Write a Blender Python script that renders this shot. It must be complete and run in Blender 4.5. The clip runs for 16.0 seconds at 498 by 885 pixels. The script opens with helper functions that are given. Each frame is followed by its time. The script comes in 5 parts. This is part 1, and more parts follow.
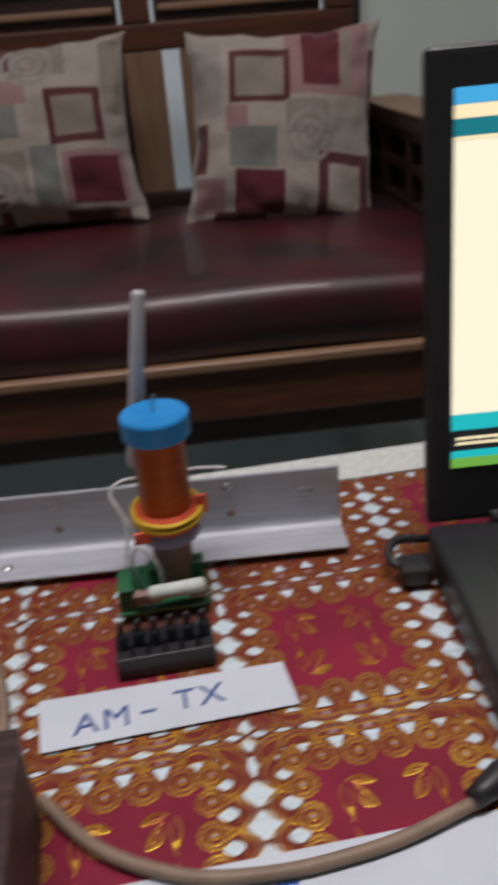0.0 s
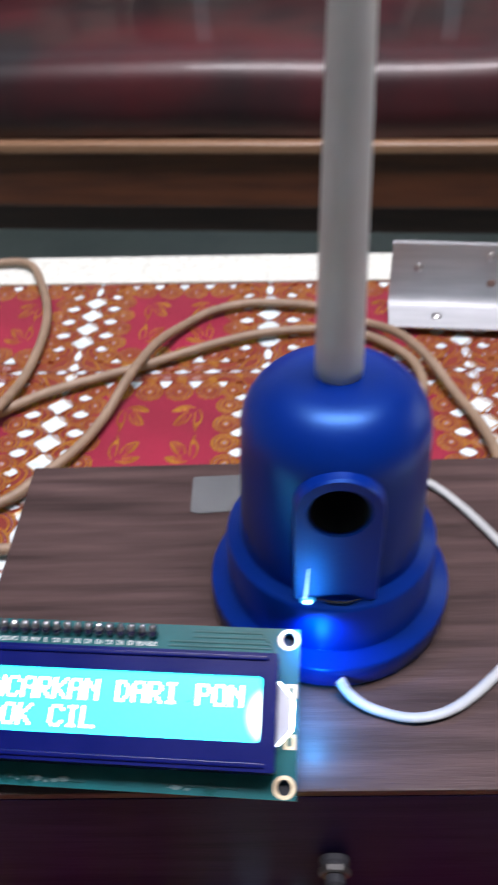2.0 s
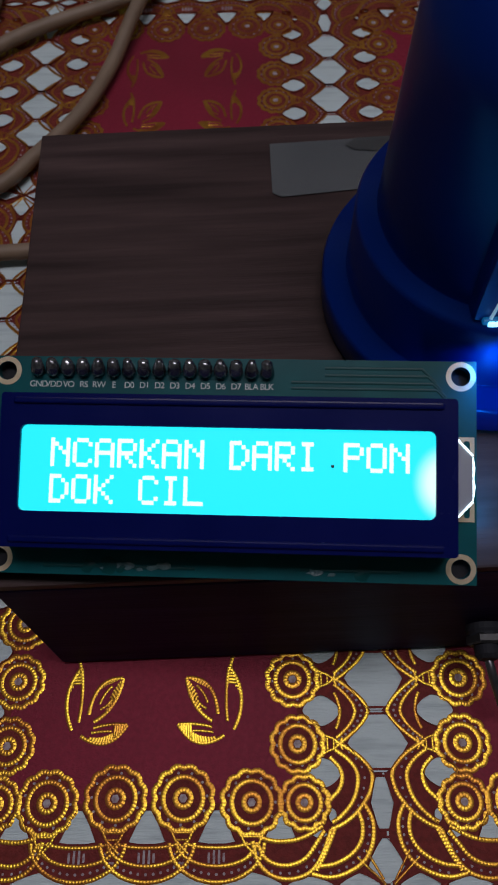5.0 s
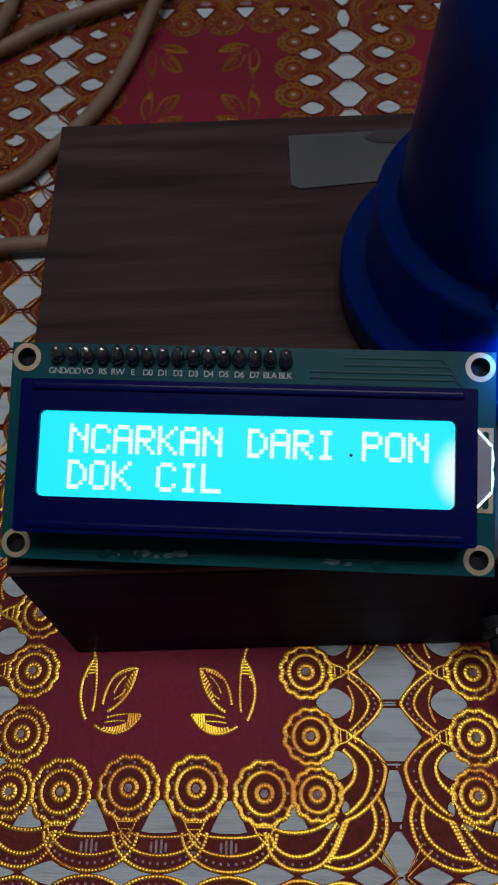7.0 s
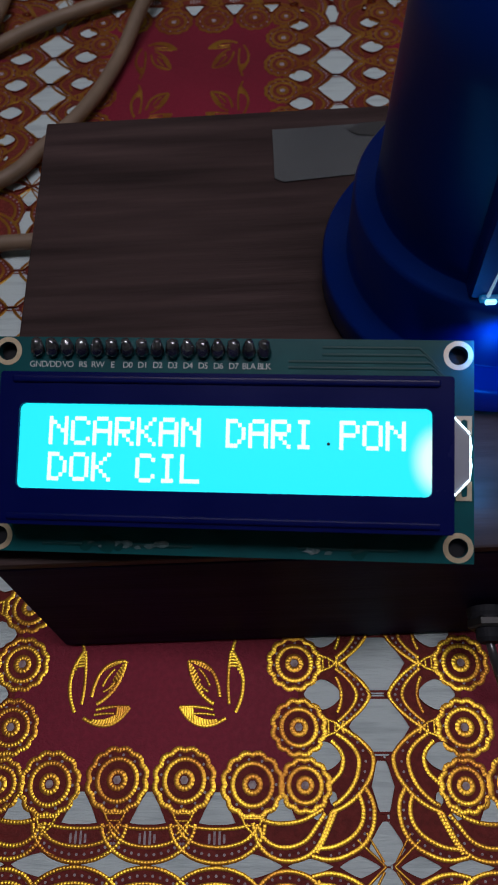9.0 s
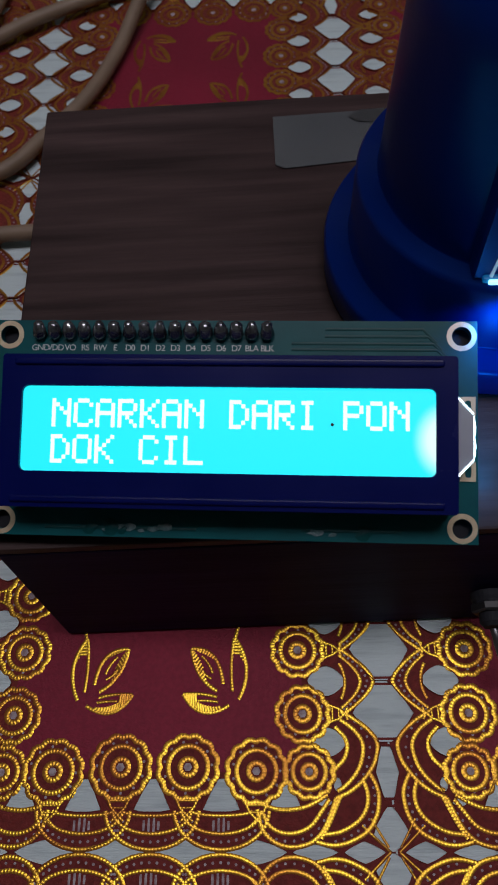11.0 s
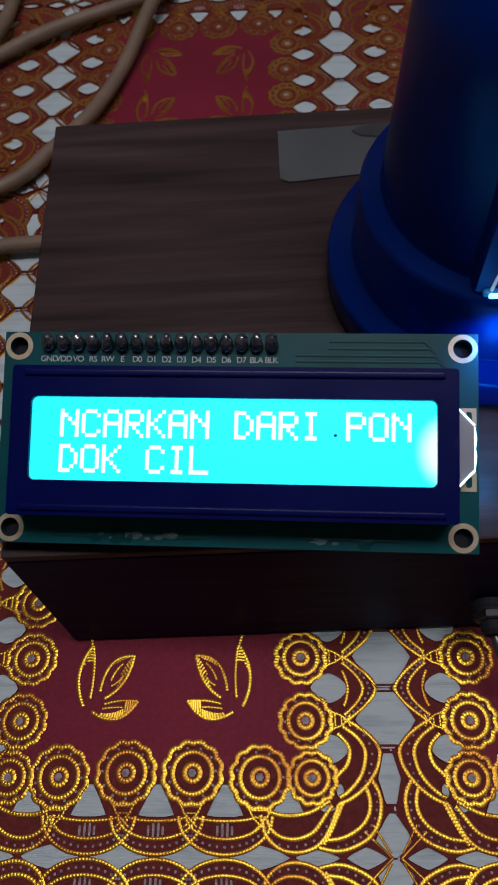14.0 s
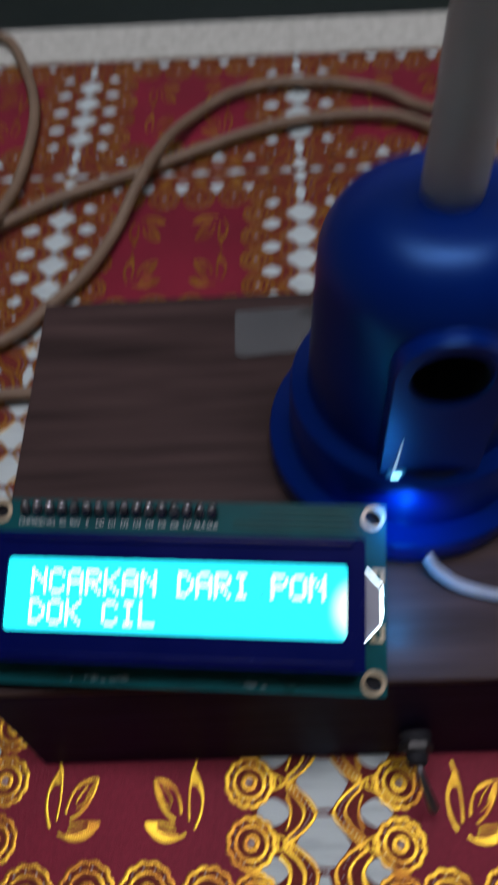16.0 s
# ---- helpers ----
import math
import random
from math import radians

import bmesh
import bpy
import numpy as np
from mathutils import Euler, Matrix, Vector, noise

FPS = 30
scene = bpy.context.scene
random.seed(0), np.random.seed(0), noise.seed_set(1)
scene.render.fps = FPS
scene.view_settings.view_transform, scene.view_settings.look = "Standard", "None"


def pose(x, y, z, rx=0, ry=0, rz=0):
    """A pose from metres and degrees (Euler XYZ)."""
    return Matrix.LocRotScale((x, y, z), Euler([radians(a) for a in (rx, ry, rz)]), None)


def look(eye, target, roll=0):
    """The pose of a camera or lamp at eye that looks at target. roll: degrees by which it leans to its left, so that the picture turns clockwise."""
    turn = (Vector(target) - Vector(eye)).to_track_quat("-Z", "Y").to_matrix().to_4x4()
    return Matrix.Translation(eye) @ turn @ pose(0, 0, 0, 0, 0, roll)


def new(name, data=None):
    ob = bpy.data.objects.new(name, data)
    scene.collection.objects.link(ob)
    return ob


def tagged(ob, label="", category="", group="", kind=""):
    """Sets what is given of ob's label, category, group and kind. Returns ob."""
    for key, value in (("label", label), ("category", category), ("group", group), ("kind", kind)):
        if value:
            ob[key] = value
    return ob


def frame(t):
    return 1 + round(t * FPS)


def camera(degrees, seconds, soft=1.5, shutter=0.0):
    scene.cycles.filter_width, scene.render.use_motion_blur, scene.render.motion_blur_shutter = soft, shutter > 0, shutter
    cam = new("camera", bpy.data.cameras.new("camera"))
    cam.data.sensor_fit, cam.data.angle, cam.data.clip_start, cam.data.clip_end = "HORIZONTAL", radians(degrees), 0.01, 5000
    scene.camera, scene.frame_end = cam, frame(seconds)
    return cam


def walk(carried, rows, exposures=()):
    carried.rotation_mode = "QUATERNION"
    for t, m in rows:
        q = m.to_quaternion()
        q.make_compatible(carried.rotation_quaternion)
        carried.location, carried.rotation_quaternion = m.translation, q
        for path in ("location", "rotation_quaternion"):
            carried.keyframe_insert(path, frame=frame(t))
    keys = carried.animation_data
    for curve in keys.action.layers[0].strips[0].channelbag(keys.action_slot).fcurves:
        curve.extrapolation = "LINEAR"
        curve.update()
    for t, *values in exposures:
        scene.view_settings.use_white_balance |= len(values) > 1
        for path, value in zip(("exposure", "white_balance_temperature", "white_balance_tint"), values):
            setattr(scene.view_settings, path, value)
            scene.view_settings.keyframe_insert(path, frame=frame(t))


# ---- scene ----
cam = camera(35.37, 16.0, soft=1.7, shutter=0.9)
cam.data.dof.use_dof, cam.data.dof.focus_distance, cam.data.dof.aperture_fstop = True, 0.15, 60
PATH = [
    (0.0, (0.0489, 0.0568, 0.2323), (0.0714, 0.2329, 0.1401), -4.60),
    (0.5, (0.0154, 0.0570, 0.2291), (0.0294, 0.2314, 0.1321), -4.46),
    (1.0, (-0.0202, 0.0553, 0.2187), (-0.0200, 0.2269, 0.1158), -5.35),
    (1.5, (-0.0815, 0.0485, 0.2180), (-0.0852, 0.2087, 0.0983), -1.46),
    (2.0, (-0.1083, 0.0582, 0.2121), (-0.1186, 0.2093, 0.0814), -2.73),
    (2.5, (-0.1266, 0.0713, 0.2017), (-0.1370, 0.2064, 0.0546), -3.08),
    (3.0, (-0.1324, 0.0823, 0.1793), (-0.1410, 0.1800, 0.0050), -5.00),
    (3.5, (-0.1365, 0.0973, 0.1774), (-0.1427, 0.1909, 0.0008), -4.37),
    (4.0, (-0.1408, 0.0979, 0.1707), (-0.1434, 0.1878, -0.0079), -2.33),
    (6.5, (-0.1400, 0.0958, 0.1702), (-0.1469, 0.1861, -0.0081), -4.40),
    (7.0, (-0.1418, 0.0955, 0.1695), (-0.1484, 0.1857, -0.0088), -3.99),
    (7.5, (-0.1399, 0.0948, 0.1692), (-0.1455, 0.1852, -0.0091), -3.42),
    (8.0, (-0.1384, 0.0954, 0.1699), (-0.1454, 0.1855, -0.0086), -4.20),
    (8.5, (-0.1382, 0.0947, 0.1698), (-0.1467, 0.1849, -0.0085), -5.48),
    (9.0, (-0.1373, 0.0938, 0.1691), (-0.1457, 0.1842, -0.0092), -5.60),
    (11.5, (-0.1383, 0.0907, 0.1674), (-0.1462, 0.1817, -0.0105), -5.56),
    (12.0, (-0.1373, 0.0905, 0.1694), (-0.1458, 0.1824, -0.0080), -5.78),
    (12.5, (-0.1353, 0.0907, 0.1701), (-0.1442, 0.1825, -0.0074), -6.16),
    (13.0, (-0.1356, 0.0902, 0.1698), (-0.1450, 0.1820, -0.0076), -6.39),
    (13.5, (-0.1369, 0.0906, 0.1694), (-0.1464, 0.1824, -0.0080), -6.31),
    (14.0, (-0.1382, 0.0906, 0.1697), (-0.1471, 0.1828, -0.0075), -5.89),
    (14.5, (-0.1386, 0.0912, 0.1692), (-0.1475, 0.1838, -0.0079), -5.65),
    (15.0, (-0.1372, 0.0904, 0.1709), (-0.1467, 0.1852, -0.0050), -5.85),
    (15.5, (-0.1338, 0.0918, 0.1747), (-0.1443, 0.1897, 0.0006), -6.09),
    (16.0, (-0.1247, 0.0903, 0.1968), (-0.1348, 0.2023, 0.0313), -5.26),
]
walk(cam, [(t, look(eye, target, roll)) for t, eye, target, roll in PATH],
     exposures=[(0.0, 0.95, 6500, 10), (0.25, 1.35, 6500, 10), (0.5, 1.65, 6300, 10), (1.0, 1.95, 6500, 10), (1.5, 2.1, 6400, 10), (2.0, 2.05, 6300, 10), (2.5, 1.7, 6200, 10), (3.0, 1.05, 6250, 10), (3.5, 0.35, 6250, 10),
                (4.0, -0.1, 6200, 10), (6.5, -0.5, 6200, 10), (9.0, -0.42, 6200, 10), (11.5, -0.42, 6200, 10), (13.0, -0.32, 6200, 10), (15.5, -0.2, 6200, 10), (16.0, 0.15, 6200, 10)])

# ---- world and lights ----
world = bpy.data.worlds.new("room_light")
scene.world = world
world.use_nodes = True
world.node_tree.nodes["Background"].inputs[0].default_value = (0.75, 0.85, 1.0, 1)
world.node_tree.nodes["Background"].inputs[1].default_value = 0.04


def lamp(name, kind, place, energy, colour, size=0.1, target=None):
    data = bpy.data.lights.new(name, kind)
    data.energy, data.color = energy, colour
    ob = new(name, data)
    if kind == "AREA":
        data.shape, data.size, data.size_y, data.spread = "RECTANGLE", size, size * 0.32, radians(125)
        ob.matrix_world = look(place, target)
    elif kind == "SPOT":
        data.shadow_soft_size, data.spot_size, data.spot_blend = size, radians(150), 0.8
        ob.matrix_world = look(place, target)
    else:
        data.shadow_soft_size = size
        ob.location = place
    return ob


lamp("ceiling_lamp_light", "AREA", (0.02, 0.26, 2.0), 8.6, (1.0, 0.915, 0.96), 1.3, (0.02, 0.28, 0.0))
lamp("led_light", "SPOT", (-0.1035, 0.1640, 0.0668), 0.0150, (0.02, 0.28, 1.0), 0.0015, (-0.0985, 0.1605, 0.045))
lamp("backlight_bleed", "POINT", (-0.1030, 0.1490, 0.0500), 0.0060, (0.05, 0.40, 1.0), 0.002)


# ---- materials ----
def mat(name, base, rough=0.5, metal=0.0, second=None, scale=200.0, stretch=(1, 1, 1), bump=0.0, bump_scale=None,
        coat=0.0, emit=None, power=0.0, lo=0.35, hi=0.65, big=0.0, sheen=0.0, tint=(1.0, 1.0, 1.0)):
    m = bpy.data.materials.new(name)
    m.use_nodes = True
    nt = m.node_tree
    b = nt.nodes["Principled BSDF"]
    b.inputs["Base Color"].default_value = (*base, 1)
    b.inputs["Roughness"].default_value = rough
    b.inputs["Metallic"].default_value = metal
    b.inputs["Coat Weight"].default_value = coat
    b.inputs["Sheen Weight"].default_value = sheen
    b.inputs["Sheen Tint"].default_value = (*tint, 1)
    if emit:
        b.inputs["Emission Color"].default_value = (*emit, 1)
        b.inputs["Emission Strength"].default_value = power
    tc = nt.nodes.new("ShaderNodeTexCoord")
    mp = nt.nodes.new("ShaderNodeMapping")
    mp.inputs["Scale"].default_value = stretch
    nt.links.new(tc.outputs["Object"], mp.inputs["Vector"])
    if second:
        n = nt.nodes.new("ShaderNodeTexNoise")
        n.inputs["Scale"].default_value, n.inputs["Detail"].default_value = scale, 6
        nt.links.new(mp.outputs[0], n.inputs["Vector"])
        r = nt.nodes.new("ShaderNodeMapRange")
        r.inputs["From Min"].default_value, r.inputs["From Max"].default_value = lo, hi
        nt.links.new(n.outputs["Fac"], r.inputs["Value"])
        mix = nt.nodes.new("ShaderNodeMix")
        mix.data_type = "RGBA"
        mix.inputs["A"].default_value, mix.inputs["B"].default_value = (*base, 1), (*second, 1)
        nt.links.new(r.outputs[0], mix.inputs["Factor"])
        out = mix.outputs["Result"]
        if big:
            n2 = nt.nodes.new("ShaderNodeTexNoise")
            n2.inputs["Scale"].default_value, n2.inputs["Detail"].default_value = scale * big, 3
            nt.links.new(mp.outputs[0], n2.inputs["Vector"])
            r2 = nt.nodes.new("ShaderNodeMapRange")
            r2.inputs["From Min"].default_value, r2.inputs["From Max"].default_value = 0.3, 0.7
            r2.inputs["To Min"].default_value, r2.inputs["To Max"].default_value = 0.7, 1.2
            nt.links.new(n2.outputs["Fac"], r2.inputs["Value"])
            mul = nt.nodes.new("ShaderNodeVectorMath")
            mul.operation = "SCALE"
            nt.links.new(out, mul.inputs[0])
            nt.links.new(r2.outputs[0], mul.inputs["Scale"])
            out = mul.outputs[0]
        nt.links.new(out, b.inputs["Base Color"])
        rr = nt.nodes.new("ShaderNodeMapRange")
        rr.inputs["To Min"].default_value, rr.inputs["To Max"].default_value = max(0.03, rough - 0.07), min(1, rough + 0.07)
        nt.links.new(n.outputs["Fac"], rr.inputs["Value"])
        nt.links.new(rr.outputs[0], b.inputs["Roughness"])
    if bump:
        nb = nt.nodes.new("ShaderNodeTexNoise")
        nb.inputs["Scale"].default_value, nb.inputs["Detail"].default_value = bump_scale or scale, 5
        nt.links.new(mp.outputs[0], nb.inputs["Vector"])
        bp = nt.nodes.new("ShaderNodeBump")
        bp.inputs["Strength"].default_value, bp.inputs["Distance"].default_value = bump, 0.0006
        nt.links.new(nb.outputs["Fac"], bp.inputs["Height"])
        nt.links.new(bp.outputs[0], b.inputs["Normal"])
    return m


def thread_material(name, base, gap, rough, metal, pitch, core_colour, film):
    """Beaded thread: the u of the strip runs along it in metres, v across from 0 to 1."""
    m = mat(name, base, rough, metal)
    nt = m.node_tree
    b = nt.nodes["Principled BSDF"]
    uv = nt.nodes.new("ShaderNodeUVMap")
    sp = nt.nodes.new("ShaderNodeSeparateXYZ")
    nt.links.new(uv.outputs[0], sp.inputs[0])
    mul = nt.nodes.new("ShaderNodeMath")
    mul.operation = "MULTIPLY"
    mul.inputs[1].default_value = 2 * math.pi / pitch
    nt.links.new(sp.outputs["X"], mul.inputs[0])
    sn = nt.nodes.new("ShaderNodeMath")
    sn.operation = "SINE"
    nt.links.new(mul.outputs[0], sn.inputs[0])
    geo = nt.nodes.new("ShaderNodeNewGeometry")
    n = nt.nodes.new("ShaderNodeTexNoise")
    n.inputs["Scale"].default_value, n.inputs["Detail"].default_value = 90, 4
    nt.links.new(geo.outputs["Position"], n.inputs["Vector"])
    r = nt.nodes.new("ShaderNodeMapRange")
    r.inputs["From Min"].default_value, r.inputs["From Max"].default_value = -1.45, -0.35
    nt.links.new(sn.outputs[0], r.inputs["Value"])
    wear = nt.nodes.new("ShaderNodeMapRange")
    wear.inputs["From Min"].default_value, wear.inputs["From Max"].default_value = 0.36, 0.60
    wear.inputs["To Min"].default_value = 0.05
    nt.links.new(n.outputs["Fac"], wear.inputs["Value"])
    fac = nt.nodes.new("ShaderNodeMath")
    fac.operation = "MULTIPLY"
    nt.links.new(r.outputs[0], fac.inputs[0])
    nt.links.new(wear.outputs[0], fac.inputs[1])
    mix = nt.nodes.new("ShaderNodeMix")
    mix.data_type = "RGBA"
    mix.inputs["A"].default_value, mix.inputs["B"].default_value = (*gap, 1), (*base, 1)
    nt.links.new(fac.outputs[0], mix.inputs["Factor"])
    nt.links.new(mix.outputs["Result"], b.inputs["Base Color"])
    bp = nt.nodes.new("ShaderNodeBump")
    bp.inputs["Strength"].default_value, bp.inputs["Distance"].default_value = 0.55, 0.000020
    nt.links.new(sn.outputs[0], bp.inputs["Height"])
    nt.links.new(bp.outputs[0], b.inputs["Normal"])
    core = nt.nodes.new("ShaderNodeBsdfDiffuse")
    core.inputs["Color"].default_value = (*core_colour, 1)
    nt.links.new(bp.outputs[0], core.inputs["Normal"])
    both = nt.nodes.new("ShaderNodeMixShader")
    both.inputs[0].default_value = film
    nt.links.new(core.outputs[0], both.inputs[1])
    nt.links.new(b.outputs[0], both.inputs[2])
    nt.links.new(both.outputs[0], nt.nodes["Material Output"].inputs["Surface"])
    return m


M = {}
M["cloth_white"] = mat("cloth_white", (0.56, 0.66, 0.68), 0.52, second=(0.34, 0.42, 0.45), scale=60, stretch=(1, 9, 1), bump=0.5, bump_scale=260, lo=0.5, hi=0.8)
M["cloth_red"] = mat("cloth_red", (0.225, 0.010, 0.034), 0.55, second=(0.185, 0.0085, 0.028), scale=900, bump=0.3, bump_scale=1800, big=0.02, sheen=1.0, tint=(1.0, 0.20, 0.27))
M["lace_red"] = mat("lace_red", (0.180, 0.018, 0.016), 0.6, second=(0.122, 0.012, 0.011), scale=700, bump=0.5, bump_scale=1500, sheen=1.0, tint=(1.0, 0.40, 0.24))
M["lace_edge"] = mat("lace_edge", (0.36, 0.062, 0.022), 0.7, second=(0.27, 0.040, 0.018), scale=500)
M["eyelet"] = mat("eyelet", (0.46, 0.40, 0.42), 0.7, second=(0.26, 0.17, 0.19), scale=900)
M["gold"] = thread_material("gold", (0.92, 0.63, 0.050), (0.40, 0.17, 0.025), 0.30, 1.0, 0.00066, (0.23, 0.054, 0.026), 0.50)
M["hem"] = mat("hem", (0.60, 0.62, 0.58), 0.75, second=(0.48, 0.50, 0.46), scale=220, bump=1.0, bump_scale=420)
M["table_wood"] = mat("table_wood", (0.09, 0.05, 0.03), 0.45, second=(0.05, 0.025, 0.015), scale=14, stretch=(1, 8, 8), bump=0.1)
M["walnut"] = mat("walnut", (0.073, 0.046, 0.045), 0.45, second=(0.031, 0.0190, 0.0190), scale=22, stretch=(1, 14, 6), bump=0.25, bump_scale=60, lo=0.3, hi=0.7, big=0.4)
# walnut for the front board, shade and blue LED cast put into the colour
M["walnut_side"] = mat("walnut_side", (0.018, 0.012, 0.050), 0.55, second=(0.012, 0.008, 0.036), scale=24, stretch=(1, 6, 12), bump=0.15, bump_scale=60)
M["blue_plastic"] = mat("blue_plastic", (0.0008, 0.016, 0.185), 0.35, second=(0.0008, 0.013, 0.155), scale=30, bump=0.06, bump_scale=900)
M["black"] = mat("black", (0.012, 0.012, 0.013), 0.45, second=(0.02, 0.02, 0.021), scale=300, bump=0.1)
# near black, for hollows painted as shaded and for black plastic
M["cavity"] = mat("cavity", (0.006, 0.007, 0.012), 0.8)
M["blue_plastic"].node_tree.nodes["Principled BSDF"].inputs["Specular Tint"].default_value = (0.14, 0.40, 1.0, 1)
M["rod"] = mat("rod", (0.50, 0.51, 0.53), 0.42, second=(0.44, 0.45, 0.47), scale=60)
M["rod"].node_tree.nodes["Principled BSDF"].inputs["Subsurface Weight"].default_value = 0.4
M["rod"].node_tree.nodes["Principled BSDF"].inputs["Subsurface Radius"].default_value = (0.004, 0.004, 0.004)
M["pcb"] = mat("pcb", (0.004, 0.088, 0.100), 0.35, second=(0.003, 0.068, 0.080), scale=120, coat=0.1, bump=0.05)
M["pcb_edge"] = mat("pcb_edge", (0.10, 0.13, 0.06), 0.7)
M["trace"] = mat("trace", (0.003, 0.058, 0.062), 0.4)
M["pad"] = mat("pad", (0.62, 0.52, 0.36), 0.35, 0.35, second=(0.52, 0.42, 0.28), scale=600)
M["silk"] = mat("silk", (0.55, 0.60, 0.60), 0.6)
# black frame whose base colour carries the blue glow falling on it
M["bezel"] = mat("bezel", (0.001, 0.004, 0.080), 0.25, second=(0.002, 0.005, 0.092), scale=90, coat=0.0, bump=0.06)
M["solder"] = mat("solder", (0.42, 0.42, 0.46), 0.18, 0.9, second=(0.14, 0.14, 0.16), scale=500, bump=0.4)
M["aluminium"] = mat("aluminium", (0.46, 0.48, 0.51), 0.60, 0.3, second=(0.40, 0.42, 0.45), scale=35, stretch=(1, 10, 10), bump=0.15, bump_scale=160)
M["dark_steel"] = mat("dark_steel", (0.16, 0.16, 0.17), 0.3, 0.8, second=(0.1, 0.1, 0.11), scale=300)
M["steel"] = mat("steel", (0.55, 0.55, 0.55), 0.3, 0.9, second=(0.4, 0.4, 0.4), scale=300)
M["cable"] = mat("cable", (0.245, 0.172, 0.118), 0.55, second=(0.19, 0.132, 0.090), scale=90, bump=0.1)
M["white_wire"] = mat("white_wire", (0.38, 0.40, 0.41), 0.45, second=(0.32, 0.34, 0.35), scale=120)
M["paper"] = mat("paper", (0.56, 0.60, 0.65), 0.75, second=(0.51, 0.55, 0.60), scale=25, bump=0.12, bump_scale=300)
M["pen_blue"] = mat("pen_blue", (0.006, 0.050, 0.27), 0.7, second=(0.012, 0.075, 0.33), scale=300)
M["ink"] = mat("ink", (0.02, 0.05, 0.19), 0.6, second=(0.04, 0.09, 0.26), scale=300)
M["tape"] = mat("tape", (0.135, 0.145, 0.155), 0.5, second=(0.10, 0.11, 0.12), scale=60, bump=0.2, bump_scale=200)
M["tape"].node_tree.nodes["Principled BSDF"].inputs["Alpha"].default_value = 0.62
M["tape_fold"] = mat("tape_fold", (0.070, 0.072, 0.076), 0.5, second=(0.055, 0.056, 0.06), scale=60, bump=0.3, bump_scale=200)
M["tape_fold"].node_tree.nodes["Principled BSDF"].inputs["Alpha"].default_value = 0.6
M["copper"] = mat("copper", (0.50, 0.155, 0.045), 0.3, 0.8, second=(0.26, 0.07, 0.022), scale=12, stretch=(1, 1, 160), bump=0.8, bump_scale=14)
M["cap_blue"] = mat("cap_blue", (0.015, 0.26, 0.62), 0.42, second=(0.012, 0.21, 0.52), scale=60)
M["yellow"] = mat("yellow", (0.78, 0.52, 0.03), 0.45, second=(0.68, 0.43, 0.03), scale=120)
M["orange"] = mat("orange", (0.78, 0.13, 0.06), 0.5, second=(0.66, 0.09, 0.04), scale=120)
M["lilac"] = mat("lilac", (0.36, 0.38, 0.55), 0.45, second=(0.28, 0.30, 0.46), scale=120)
M["neck"] = mat("neck", (0.26, 0.17, 0.14), 0.5, second=(0.2, 0.12, 0.1), scale=120)
M["green_pcb"] = mat("green_pcb", (0.015, 0.12, 0.04), 0.4, second=(0.01, 0.08, 0.03), scale=200)
M["resistor"] = mat("resistor", (0.58, 0.63, 0.58), 0.5, second=(0.5, 0.55, 0.5), scale=200)
M["clear_wire"] = mat("clear_wire", (0.66, 0.66, 0.64), 0.35, second=(0.56, 0.57, 0.55), scale=200)
M["leather"] = mat("leather", (0.068, 0.0065, 0.0115), 0.45, second=(0.011, 0.005, 0.009), scale=7, bump=0.25, bump_scale=90, coat=0.15, big=0.6)
M["sofa_wood"] = mat("sofa_wood", (0.105, 0.036, 0.016), 0.4, second=(0.060, 0.020, 0.010), scale=9, stretch=(1, 10, 10), bump=0.15, bump_scale=40)
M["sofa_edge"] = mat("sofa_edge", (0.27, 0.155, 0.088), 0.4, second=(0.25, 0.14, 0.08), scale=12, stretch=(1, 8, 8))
M["sofa_post"] = mat("sofa_post", (0.24, 0.15, 0.09), 0.45, second=(0.19, 0.115, 0.07), scale=9, stretch=(8, 8, 1), bump=0.15, bump_scale=40)
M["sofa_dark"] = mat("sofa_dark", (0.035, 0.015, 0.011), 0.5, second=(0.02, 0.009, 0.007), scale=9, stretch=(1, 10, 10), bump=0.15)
M["wall_paint"] = mat("wall_paint", (0.72, 0.79, 0.73), 0.85, second=(0.68, 0.75, 0.69), scale=3, bump=0.2, bump_scale=90)
M["ceiling_paint"] = mat("ceiling_paint", (0.78, 0.77, 0.74), 0.9, second=(0.74, 0.73, 0.70), scale=3)
M["floor_tile"] = mat("floor_tile", (0.30, 0.35, 0.34), 0.25, second=(0.22, 0.26, 0.26), scale=5, bump=0.1, big=0.5)
# faint glow added to the curtain to brighten the gaps in the sofa back
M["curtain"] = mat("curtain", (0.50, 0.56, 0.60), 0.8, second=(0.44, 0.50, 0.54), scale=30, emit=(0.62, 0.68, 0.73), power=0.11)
M["laptop"] = mat("laptop", (0.014, 0.014, 0.016), 0.42, second=(0.02, 0.02, 0.022), scale=400, bump=0.15)
M["key"] = mat("key", (0.02, 0.02, 0.022), 0.5, second=(0.028, 0.028, 0.03), scale=300)
M["lamp_glass"] = mat("lamp_glass", (0.8, 0.8, 0.8), 0.4, emit=(1.0, 0.93, 0.86), power=2.0)
for n, c in (("cream", (0.40, 0.35, 0.29)), ("maroon", (0.12, 0.012, 0.018)), ("sage", (0.20, 0.215, 0.19)), ("rose", (0.33, 0.19, 0.18)),
             ("umber", (0.10, 0.022, 0.02)), ("sand", (0.28, 0.24, 0.19)), ("pale", (0.33, 0.295, 0.255))):
    M[n] = mat("weave_" + n, tuple(v * 0.86 for v in c), 0.9, second=tuple(v * 0.72 for v in c), scale=300, bump=0.8, bump_scale=420, sheen=0.2)
